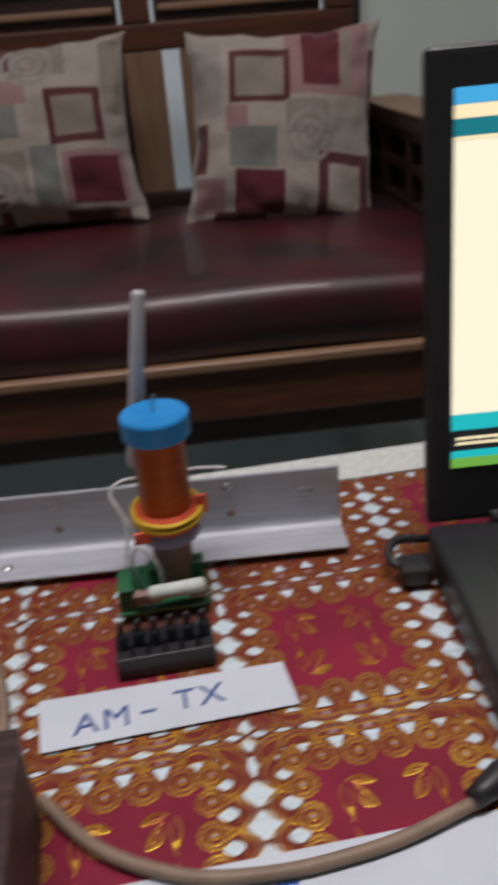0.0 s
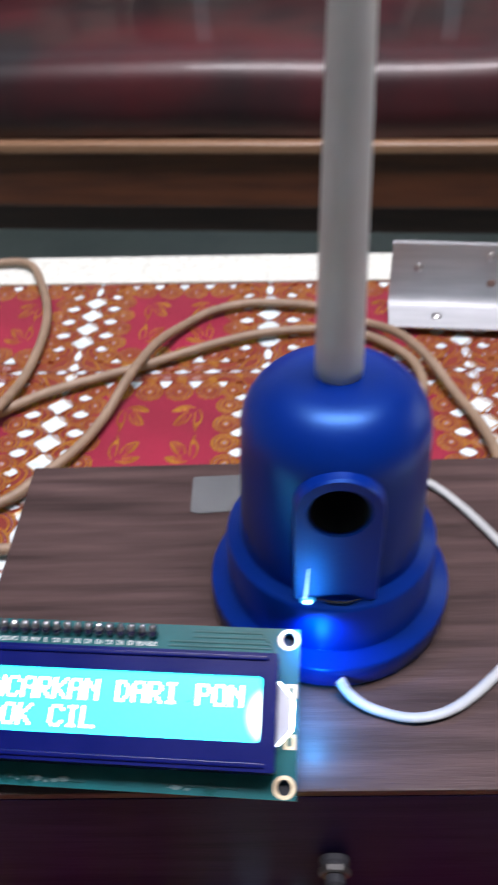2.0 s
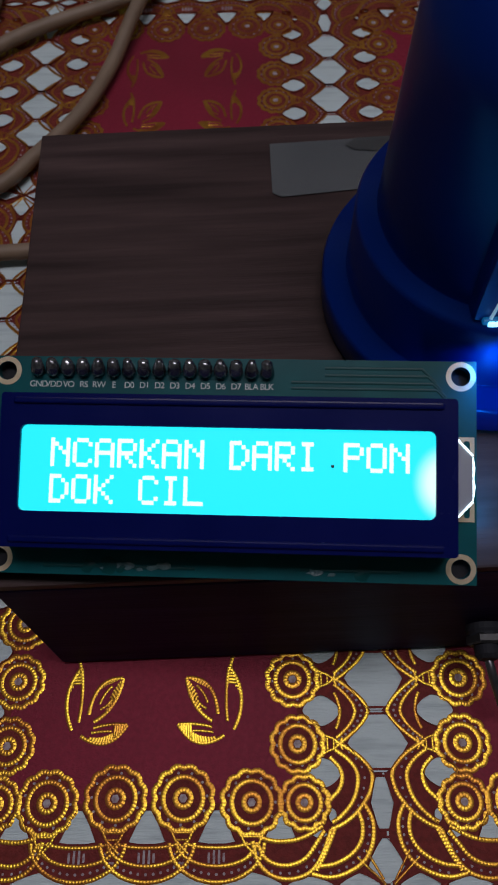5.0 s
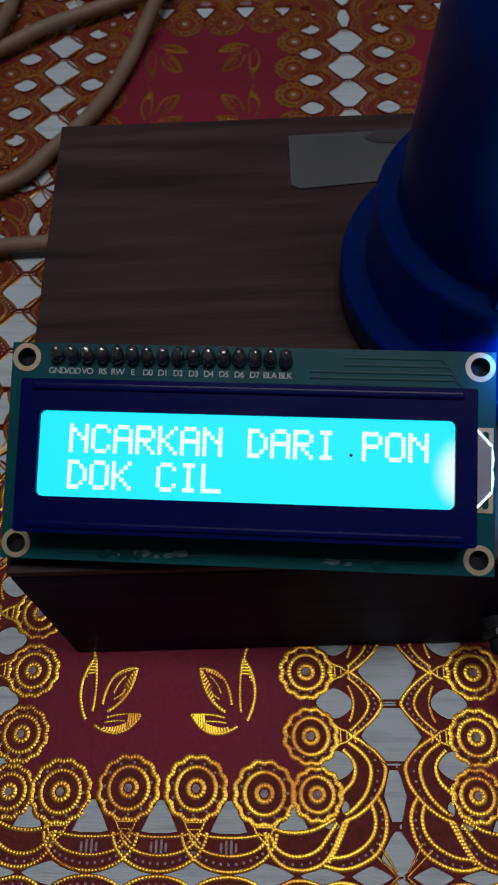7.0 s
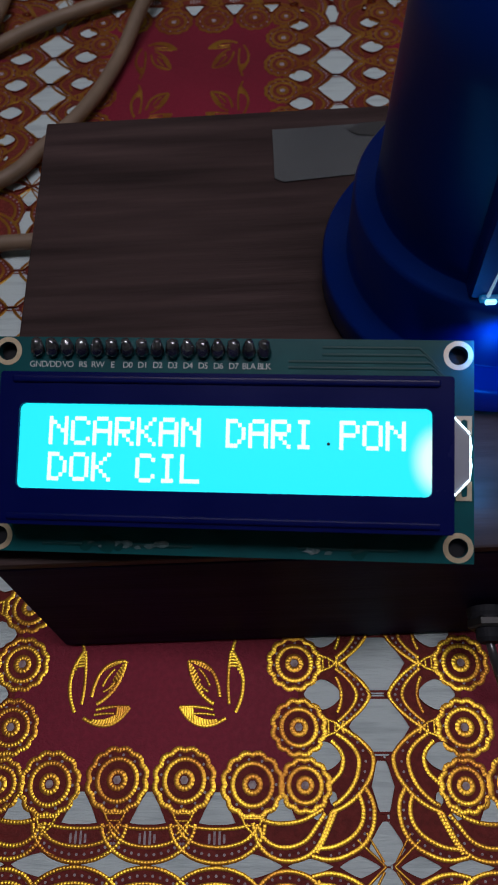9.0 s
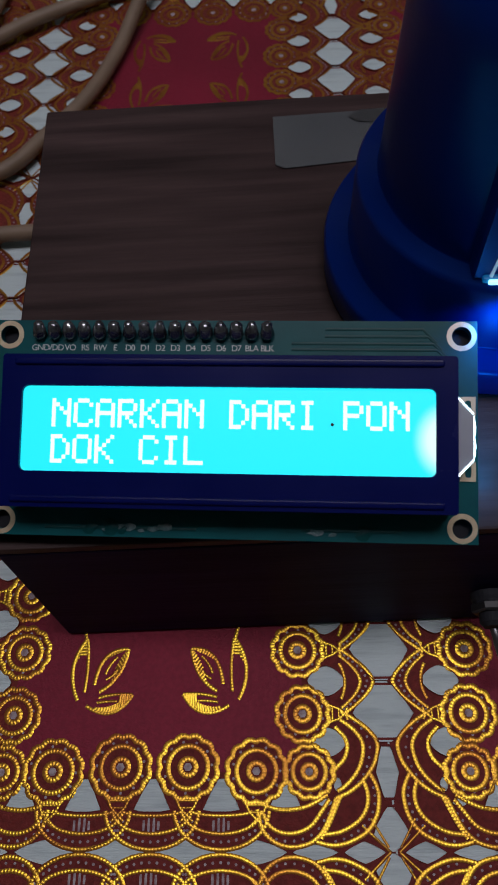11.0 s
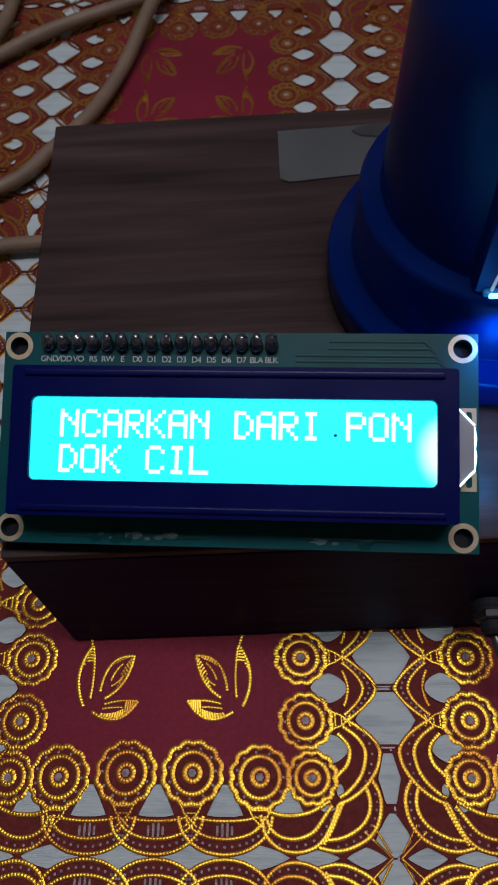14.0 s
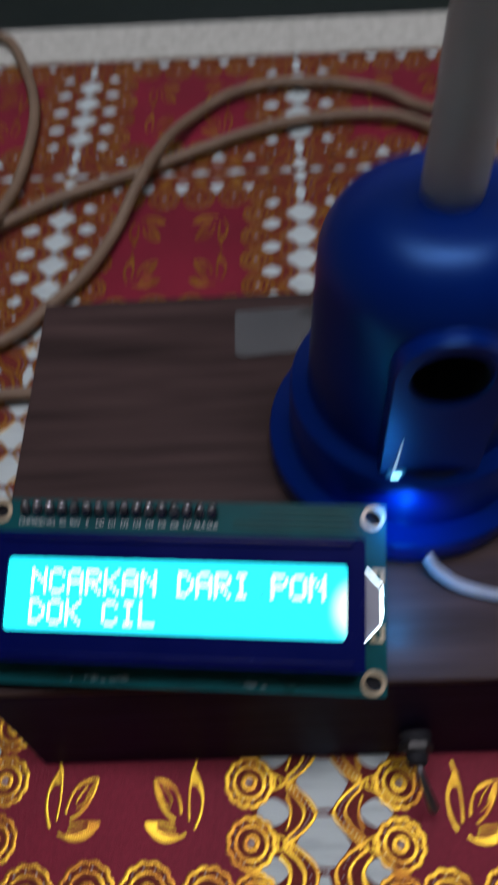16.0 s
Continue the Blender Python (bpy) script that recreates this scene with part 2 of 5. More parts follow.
for n, c, p in (("screen_page", (1.0, 0.92, 0.70), 0.52), ("screen_teal", (0.01, 0.42, 0.45), 0.6), ("screen_dark", (0.01, 0.012, 0.014), 0.5),
                ("screen_blue", (0.05, 0.35, 0.65), 0.6), ("screen_tan", (0.85, 0.72, 0.45), 0.6), ("screen_green", (0.16, 0.42, 0.06), 0.5), ("screen_deep", (0.004, 0.16, 0.20), 0.6)):
    M[n] = mat(n, (0.02, 0.02, 0.02), 0.25, emit=c, power=p)
M["lcd_text"] = mat("lcd_text", (0.1, 0.1, 0.1), 0.4, emit=(0.80, 0.97, 1.0), power=1.75)
M["lcd_bar"] = mat("lcd_bar", (0.8, 0.8, 0.8), 0.4, emit=(0.75, 0.95, 1.0), power=3.6)
M["diffuser"] = mat("diffuser", (0.32, 0.34, 0.40), 0.4, second=(0.28, 0.30, 0.36), scale=200)
M["led"] = mat("led", (0.8, 0.9, 1.0), 0.3, emit=(0.30, 0.85, 1.0), power=2.6)
M["led_lens"] = mat("led_lens", (0.05, 0.25, 0.45), 0.3, emit=(0.0, 0.25, 0.75), power=0.25)
M["guide"] = mat("guide", (0.6, 0.65, 0.7), 0.3, emit=(0.45, 0.75, 1.0), power=0.45)
M["glue"] = mat("glue", (0.16, 0.24, 0.26), 0.2, second=(0.05, 0.13, 0.14), scale=900, bump=0.6, bump_scale=700)

for n, v in (("bezel", 0.12), ("walnut_side", 0.08), ("walnut", 0.14), ("cloth_white", 0.6), ("lace_red", 0.2), ("cloth_red", 0.20), ("pcb", 0.15), ("trace", 0.2), ("blue_plastic", 0.75)):
    M[n].node_tree.nodes["Principled BSDF"].inputs["Specular IOR Level"].default_value = v

# the lit display brightens towards the end where its lamp sits
m = mat("lcd_glow", (0.01, 0.05, 0.06), 0.25, coat=0.0)
nt = m.node_tree
tc = nt.nodes.new("ShaderNodeTexCoord")
mp = nt.nodes.new("ShaderNodeMapping")
mp.inputs["Location"].default_value = (-0.0335, 0.0022, 0)
mp.vector_type = "POINT"
nt.links.new(tc.outputs["Object"], mp.inputs["Vector"])
sc = nt.nodes.new("ShaderNodeMapping")
sc.inputs["Scale"].default_value = (1 / 0.0050, 1 / 0.0064, 0)
nt.links.new(mp.outputs[0], sc.inputs["Vector"])
ln = nt.nodes.new("ShaderNodeVectorMath")
ln.operation = "LENGTH"
nt.links.new(sc.outputs[0], ln.inputs[0])
rg = nt.nodes.new("ShaderNodeMapRange")
rg.interpolation_type = "SMOOTHSTEP"
rg.inputs["From Min"].default_value, rg.inputs["From Max"].default_value = 0.35, 1.0
rg.inputs["To Min"].default_value, rg.inputs["To Max"].default_value = 1.0, 0.0
nt.links.new(ln.outputs["Value"], rg.inputs["Value"])
mx = nt.nodes.new("ShaderNodeMix")
mx.data_type = "RGBA"
mx.inputs["A"].default_value, mx.inputs["B"].default_value = (0.034, 0.88, 1.04, 1), (0.85, 1.1, 1.05, 1)
nt.links.new(rg.outputs[0], mx.inputs["Factor"])
b = nt.nodes["Principled BSDF"]
nt.links.new(mx.outputs["Result"], b.inputs["Emission Color"])
b.inputs["Emission Strength"].default_value = 1.36
M["lcd_glow"] = m


# ---- mesh helpers ----
def mesh_of(name, bm):
    me = bpy.data.meshes.new(name)
    bm.normal_update()
    bm.to_mesh(me)
    bm.free()
    return me


def part(name, bm, material, parent=None, label="", smooth=False):
    me = mesh_of(name, bm) if isinstance(bm, bmesh.types.BMesh) else bm
    for one in material if isinstance(material, (list, tuple)) else [material]:
        me.materials.append(M[one])
    if smooth:
        me.polygons.foreach_set("use_smooth", [True] * len(me.polygons))
    ob = new(name, me)
    if parent:
        ob.parent = parent
    if label:
        tagged(ob, label)
    return ob


def thing(name, place=(0, 0, 0), label="", category="", group="", kind="", m=None):
    ob = new(name)
    ob.matrix_world = m if m else Matrix.Translation(place)
    return tagged(ob, label, category, group, kind)


def box(x0, x1, y0, y1, z0, z1, bevel=0.0, bm=None, seg=2):
    made = bm or bmesh.new()
    vs = bmesh.ops.create_cube(made, size=1)["verts"]
    bmesh.ops.scale(made, vec=(x1 - x0, y1 - y0, z1 - z0), verts=vs)
    bmesh.ops.translate(made, vec=((x0 + x1) / 2, (y0 + y1) / 2, (z0 + z1) / 2), verts=vs)
    if bevel:
        es = {e for v in vs for e in v.link_edges}
        bmesh.ops.bevel(made, geom=list(es), offset=bevel, segments=seg, profile=0.6, affect="EDGES")
    return made


def lathe(profile, steps=64, place=(0, 0, 0), bm=None, skip=None):
    """A body of revolution about z from (radius, height) pairs."""
    made = bm or bmesh.new()
    rings = []
    for r, z in profile:
        rings.append([made.verts.new((place[0] + r * math.cos(2 * math.pi * k / steps), place[1] + r * math.sin(2 * math.pi * k / steps), place[2] + z)) for k in range(steps)]
                     if r > 1e-6 else [made.verts.new((place[0], place[1], place[2] + z))])
    for a, c in zip(rings, rings[1:]):
        for k in range(steps):
            j = (k + 1) % steps
            vs = [a[k % len(a)], a[j % len(a)], c[j % len(c)], c[k % len(c)]]
            uniq = []
            for v in vs:
                if v not in uniq:
                    uniq.append(v)
            if len(uniq) < 3:
                continue
            if skip:
                mid = sum((v.co for v in uniq), Vector()) / len(uniq)
                if skip(mid):
                    continue
            made.faces.new(uniq)
    return made


def smooth_line(points, steps=10):
    """A Catmull-Rom line through the points."""
    p = [Vector(q) for q in points]
    p = [2 * p[0] - p[1]] + p + [2 * p[-1] - p[-2]]
    out = []
    for i in range(1, len(p) - 2):
        for k in range(steps):
            t = k / steps
            a, b2, c, d = p[i - 1], p[i], p[i + 1], p[i + 2]
            out.append(0.5 * ((2 * b2) + (c - a) * t + (2 * a - 5 * b2 + 4 * c - d) * t * t + (3 * b2 - a - 3 * c + d) * t ** 3))
    out.append(p[-2])
    return out


def tube(points, radius, sides=10, bm=None, flat=1.0, closed=False):
    made = bm or bmesh.new()
    pts = [Vector(q) for q in points]
    rings, n = [], len(pts)
    for i, q in enumerate(pts):
        a = pts[i - 1] if i or closed else pts[0]
        c = pts[(i + 1) % n] if i < n - 1 or closed else pts[-1]
        way = (c - a).normalized()
        up = Vector((0, 0, 1)) if abs(way.z) < 0.95 else Vector((0, 1, 0))
        side = way.cross(up).normalized()
        over = side.cross(way)
        r = radius[i] if isinstance(radius, (list, tuple)) else radius
        rings.append([made.verts.new(q + side * r * math.cos(2 * math.pi * k / sides) + over * r * flat * math.sin(2 * math.pi * k / sides)) for k in range(sides)])
    for i in range(n if closed else n - 1):
        a, c = rings[i], rings[(i + 1) % n]
        for k in range(sides):
            made.faces.new((a[k], a[(k + 1) % sides], c[(k + 1) % sides], c[k]))
    if not closed:
        made.faces.new(rings[0][::-1])
        made.faces.new(rings[-1])
    return made


def plate(outline, z0, z1, bm=None):
    """A flat slab with the given xy outline."""
    made = bm or bmesh.new()
    low = [made.verts.new((x, y, z0)) for x, y in outline]
    high = [made.verts.new((x, y, z1)) for x, y in outline]
    made.faces.new(low[::-1])
    made.faces.new(high)
    for k in range(len(outline)):
        j = (k + 1) % len(outline)
        made.faces.new((low[k], low[j], high[j], high[k]))
    return made


def text_mesh(words, size, spacing=1.0):
    c = bpy.data.curves.new("writing", "FONT")
    c.body, c.size, c.align_x, c.align_y, c.space_character = words, size, "CENTER", "CENTER", spacing
    c.extrude = size * 0.01
    ob = bpy.data.objects.new("writing", c)
    scene.collection.objects.link(ob)
    bpy.context.view_layer.update()
    me = bpy.data.meshes.new_from_object(ob.evaluated_get(bpy.context.evaluated_depsgraph_get()))
    bpy.data.objects.remove(ob)
    return me


# ---- the room ----
FLOOR = -0.45
X0, X1, Y0, Y1, TOP = -2.2, 2.4, -2.0, 1.72, 2.15
tagged(part("floor", box(X0, X1, Y0, Y1, FLOOR - 0.1, FLOOR - 0.003), "floor_tile"), "dark grey glossy floor under table and sofa", "floor", kind="structure")
tagged(part("wall_north", box(X0, X1, Y1, Y1 + 0.12, FLOOR, TOP), "wall_paint"), "pale grey-green painted wall behind the sofa", "wall", kind="structure")
tagged(part("wall_south", box(X0, X1, Y0 - 0.12, Y0, FLOOR, TOP), "wall_paint"), "pale painted wall closing the room", "wall", kind="structure")
tagged(part("wall_east", box(X1, X1 + 0.12, Y0, Y1, FLOOR, TOP), "wall_paint"), "pale painted wall closing the room", "wall", kind="structure")
tagged(part("wall_west", box(X0 - 0.12, X0, Y0, Y1, FLOOR, TOP), "wall_paint"), "pale painted wall closing the room", "wall", kind="structure")
tagged(part("ceiling", box(X0, X1, Y0, Y1, TOP, TOP + 0.1), "ceiling_paint"), "white painted ceiling of the room", "ceiling", kind="structure")
light = thing("ceiling_light", (0.02, 0.26, TOP), "white ceiling light with a long diffuser", "lamp")
part("frame", box(-0.6, 0.6, -0.16, 0.16, -0.05, -0.002, 0.01), "ceiling_paint", light)
part("diffuser", box(-0.58, 0.58, -0.14, 0.14, -0.075, -0.052, 0.008), "lamp_glass", light)
tagged(part("wall_post", box(0.485, 0.530, Y1 - 0.05, Y1 - 0.002, FLOOR + 0.1, TOP - 0.3, 0.004), "black"), "black vertical post standing against the wall", "post", kind="structure")

# ---- table and cloth ----
table = thing("coffee_table", (0, 0, FLOOR), "dark wooden table under a lace tablecloth", "table")
TX0, TX1, TY0, TY1 = -0.62, 0.66, -0.16, 0.466
part("tabletop", box(TX0, TX1, TY0, TY1, -0.034 - FLOOR, -0.0022 - FLOOR, 0.004), "table_wood", table)
for x in (TX0 + 0.05, TX1 - 0.05):
    for y in (TY0 + 0.05, TY1 - 0.05):
        part("leg", box(x - 0.025, x + 0.025, y - 0.025, y + 0.025, 0.0, -0.034 - FLOOR, 0.004), "table_wood", table)

PX, PY = 0.092, 0.0885
CX, CY = -0.1644, 0.13325
# the cloth is pulled a little out of square between two of its columns
SLACK = {0: -0.0003, 1: 0.0014}
cloth = thing("tablecloth", (0, 0, 0), "dark red lace tablecloth with gold thread and white gaps", "tablecloth")
bm = bmesh.new()
nx, ny = 60, 30
grid = [[bm.verts.new((TX0 - 0.001 + (TX1 - TX0 + 0.002) * i / nx, TY0 - 0.001 + (0.438 - TY0) * j / ny, -0.0009)) for j in range(ny + 1)] for i in range(nx + 1)]
for i in range(nx):
    for j in range(ny):
        bm.faces.new((grid[i][j], grid[i + 1][j], grid[i + 1][j + 1], grid[i][j + 1]))
part("backing", bm, "cloth_white", cloth, "white grained backing")
bm = box(TX0 - 0.001, TX1 + 0.001, 0.4375, TY1 + 0.0015, -0.0022, 0.0006, 0.0004)
part("hem", bm, "hem", cloth, "white woven hem")


def ellipse(cx, cy, rx, ry, a0, a1, n):
    return [(cx + rx * math.cos(a0 + (a1 - a0) * k / n), cy + ry * math.sin(a0 + (a1 - a0) * k / n)) for k in range(n + 1)]


class Strips:
    """Collects roof-shaped thread strips with u along them."""

    def __init__(self):
        self.v, self.f, self.uv = [], [], []

    def line(self, pts, width=0.55, z=0.35, high=0.13, closed=False, beads=True):
        pts = [Vector((*p, 0)) for p in pts]
        n, run, at = len(pts), 0.0, len(self.v)
        for i, p in enumerate(pts):
            a = pts[i - 1] if i or closed else pts[0]
            if closed and i == 0:
                a = pts[-2]
            c = pts[i + 1] if i < n - 1 else (pts[1] if closed else pts[-1])
            way = (c - a).normalized()
            side = Vector((-way.y, way.x, 0)) * width / 2
            if i:
                run += (p - pts[i - 1]).length
            for s, h in ((1, 0), (0, high), (-1, 0)):
                q = p + side * s
                self.v.append((q.x / 1000, q.y / 1000, (z + h) / 1000))
            if i:
                b0, b1 = at + 3 * (i - 1), at + 3 * i
                u0, u1 = ((run - (p - pts[i - 1]).length) / 1000, run / 1000) if beads else (0.000165, 0.000165)
                for k in (0, 1):
                    self.f.append((b0 + k, b0 + k + 1, b1 + k + 1, b1 + k))
                    self.uv += [(u0, k / 2), (u0, (k + 1) / 2), (u1, (k + 1) / 2), (u1, k / 2)]

    def mesh(self, name):
        me = bpy.data.meshes.new(name)
        me.from_pydata(self.v, [], [f[::-1] for f in self.f])
        me.polygons.foreach_set("use_smooth", [True] * len(me.polygons))
        layer = me.uv_layers.new(name="UVMap")
        flat = [q for k in range(0, len(self.uv), 4) for q in self.uv[k:k + 4][::-1]]
        layer.data.foreach_set("uv", [c for q in flat for c in q])
        return me


HX, HY = 46.0, 44.25
RX, RY = HX - 16.0, HY - 14.2
xs = [-31.0, -20.5, -6.8, 6.8, 20.5, 31.0]
ys = [-30.1, -19.1, -6.2, 6.2, 19.1, 30.1]
rosettes = []
for x, inset, r in zip(xs, (0.0, 0.1, 0.9, 0.9, 0.1, 0.0), (5.0, 6.05, 6.1, 6.1, 6.05, 5.0)):
    rosettes += [(x, -RY + inset, r), (x, RY - inset, r)]
for y, inset in zip(ys[1:-1], (0.0, 0.7, 0.7, 0.0)):
    rosettes += [(-RX + inset, y, 5.5), (RX - inset, y, 5.5)]


def lobes():
    """Half-ellipse lobes round the field: two feet, and how far the lobe reaches out."""
    out = []
    for side in (-1, 1):
        for a, c in zip(xs[1:-1], xs[2:-1]):
            out.append(((a, side * (HY - 7.2)), (c, side * (HY - 7.2)), (0, side), 6.8, 1.36))
        for a, c in zip(ys[1:-1], ys[2:-1]):
            out.append(((side * (HX - 8.0), a), (side * (HX - 8.0), c), (side, 0), 6.9, 1.06))
    return out


# the three lobes that overlap at each corner, for the corner at +x, -y; each line with its width
CORNER = [
    # the long lobe on the lower side
    ((20.6, -37.4), (21.6, -41.0), (24.0, -43.3), (27.1, -44.1), (30.4, -43.6), (32.8, -42.2), (34.7, -39.6), (36.6, -35.4)),
    ((21.6, -38.0), (23.0, -40.4), (25.4, -41.6), (28.3, -41.6), (31.2, -40.4), (33.3, -38.0), (35.2, -35.6)),
    ((21.8, -36.6), (24.3, -37.4), (27.2, -37.5), (30.2, -37.0), (32.6, -36.0), (34.8, -34.8)),
    # the round lobe at the corner
    ((43.6, -30.6), (45.0, -33.0), (45.4, -35.4), (44.7, -38.6), (42.6, -41.4), (38.7, -43.3), (35.4, -43.8), (32.2, -43.2)),
    ((42.4, -32.2), (43.1, -34.4), (42.9, -36.8), (41.6, -38.9), (39.4, -40.5), (36.6, -41.6), (33.6, -41.9)),
    ((37.4, -35.2), (36.2, -37.6), (34.8, -40.2), (33.2, -42.6)),
    # the lobe on the upright side, lying over it
    ((38.4, -18.9), (42.0, -21.0), (44.6, -23.2), (45.8, -25.2), (45.5, -27.6), (44.4, -29.8), (42.0, -32.5), (39.2, -34.4), (36.6, -35.4)),
    ((38.2, -20.6), (41.0, -22.6), (42.7, -25.2), (42.3, -28.4), (40.9, -31.0), (38.6, -33.2), (36.9, -34.2)),
    ((37.0, -22.0), (38.9, -24.0), (39.4, -26.0), (38.6, -28.2), (36.9, -29.8), (35.8, -31.2)),
]


def corner_lines():
    for sx in (-1, 1):
        for sy in (-1, 1):
            for line in CORNER:
                yield [(sx * (q.x - 0.055 * max(0.0, q.x - 28)), -sy * q.y * 0.984) for q in smooth_line([(x, y, 0) for x, y in line], 4)]


def arc(a, c, out, reach, inset, n=14, grow=1.0):
    ax, ay, cx, cy = *a, *c
    mx, my = (ax + cx) / 2, (ay + cy) / 2
    hx, hy = (ax - mx), (ay - my)
    half = math.hypot(hx, hy)
    k = max(0.1, (half * grow - inset * 0.55) / half)
    r = reach - inset
    if not out[1]:
        # lobes towards the side bands run to a blunt point
        return [(mx + out[0] * r * (1 - abs(math.cos(math.pi * i / n)) ** (1.5 + 0.08 * inset)), my + hy * k * math.cos(math.pi * i / n)) for i in range(n + 1)]
    return [(mx + hx * k * math.cos(math.pi * i / n) + out[0] * r * math.sin(math.pi * i / n),
             my + hy * k * math.cos(math.pi * i / n) + out[1] * r * math.sin(math.pi * i / n)) for i in range(n + 1)]


gold = Strips()
red_v, red_f = [], []
gap_v, gap_f = [], []


def red_poly(pts, z):
    at = len(red_v)
    red_v.extend((x / 1000, y / 1000, z / 1000) for x, y in pts)
    red_f.append(tuple(range(at, at + len(pts))))


def opening(cx, cy, hw, hh, power=1.3, n=24, cut=1.0):
    """An opening shaped between a diamond (1) and an ellipse (2)."""
    at = len(gap_v)
    for k in range(n):
        c, s2 = math.cos(2 * math.pi * k / n), math.sin(2 * math.pi * k / n)
        x = hw * math.copysign(abs(c) ** (2 / power), c)
        y = hh * math.copysign(abs(s2) ** (2 / power), s2)
        gap_v.append(((cx + x) / 1000, (cy + max(-hh * cut, min(hh * cut, y))) / 1000, 0.00010))
    gap_f.append(tuple(range(at, at + n)))


def wedge(cx, cy, out, k=1.0):
    """A three-sided opening between two rosettes and a lobe."""
    at = len(gap_v)
    for u, v in ((-3.7, 2.3), (-1.8, 2.6), (1.8, 2.6), (3.7, 2.3), (2.3, -0.6), (0.6, -3.4), (-0.6, -3.4), (-2.3, -0.6))[::out]:
        gap_v.append(((cx + u * k) / 1000, (cy + out * v * k) / 1000, 0.00010))
    gap_f.append(tuple(range(at, at + 8)))


red_poly([(-HX - 0.4, -HY), (HX + 0.9, -HY), (HX + 0.9, HY), (-HX - 0.4, HY)], 0.04)


def gap_poly(pts):
    at = len(gap_v)
    gap_v.extend((x / 1000, y / 1000, 0.00010) for x, y in pts)
    gap_f.append(tuple(range(at, at + len(pts))))


def lozenge(cx, cy, hw, up, down, tip):
    """A diamond with blunt ends, a link in the white band between two fields."""
    right = [(tip, -down), (tip + (hw - tip) * 0.30, -down * 0.78), (hw * 0.80, -down * 0.32), (hw, 0), (hw * 0.80, up * 0.32), (tip + (hw - tip) * 0.30, up * 0.78), (tip, up)]
    gap_poly([(cx + u, cy + v) for u, v in right] + [(cx - u, cy + v) for u, v in right[::-1]])


def ladder(cx, cy):
    for d in (-0.62, 0.62):
        red_poly([(cx - 2.6, cy + d - 0.24), (cx + 2.6, cy + d - 0.24), (cx + 2.6, cy + d + 0.24), (cx - 2.6, cy + d + 0.24)], 0.17)


tips = [(a + c) / 2 for a, c in zip(ys, ys[1:])]
for k, y in enumerate(ys[1:-1]):
    lozenge(HX + 0.4, y, 6.2, tips[k + 1] - y, y - tips[k], 1.25)
for y in tips:
    ladder(HX + 0.4, y)
for sign in (-1, 1):
    lozenge(HX + 0.4, sign * 30.2, 2.3, 5.0, 5.0, 0.8)
    ladder(HX + 0.4, sign * 35.6)
    up, down = (4.9, 2.9) if sign < 0 else (2.9, 4.9)
    lozenge(HX + 0.4, sign * 41.2, 3.5, up, down, 0.4)
    opening(sign * (HX - 4.9), HY, 3.9, 1.9, 1.15)
    opening(sign * (HX - 14.3), HY, 4.3, 1.35, 1.25)
for x in xs[1:-1]:
    opening(x, HY, 5.8, 2.1, 1.25)
for side in (-1, 1):
    for n, (a, c) in enumerate(zip(xs, xs[1:])):
        wedge((a + c) / 2 + (-0.4, 0, 0, 0, 0.4)[n], side * (HY - 9.6), side, 0.85 if n in (0, 4) else 0.98)
    for n, (a, c) in enumerate(zip(ys, ys[1:])):
        k = 0.9 if n in (0, 4) else 1.0
        opening(side * (HX - 10.9), (a + c) / 2, 3.9 * k, 3.1 * k, 1.5)
    for s2 in (-1, 1):
        opening(side * 36.5, s2 * 32.4, 0.8, 1.3, 1.9, 12)
        opening(side * 33.8, s2 * 35.6, 1.5, 0.7, 1.9, 12)
for line in corner_lines():
    gold.line(line, 0.92, 0.17)
for n, (a, c, out, reach, grow) in enumerate(lobes()):
    z = 0.10 + 0.012 * (n % 7)
    gold.line(arc(a, c, out, reach, 0.0, 16, grow), 0.85, z + 0.05)
    gold.line(arc(a, c, out, reach, 2.7, 14, grow), 0.80, z + 0.05)
    gold.line(arc(a, c, out, reach, 5.9, 12, grow), 0.75, z + 0.05)
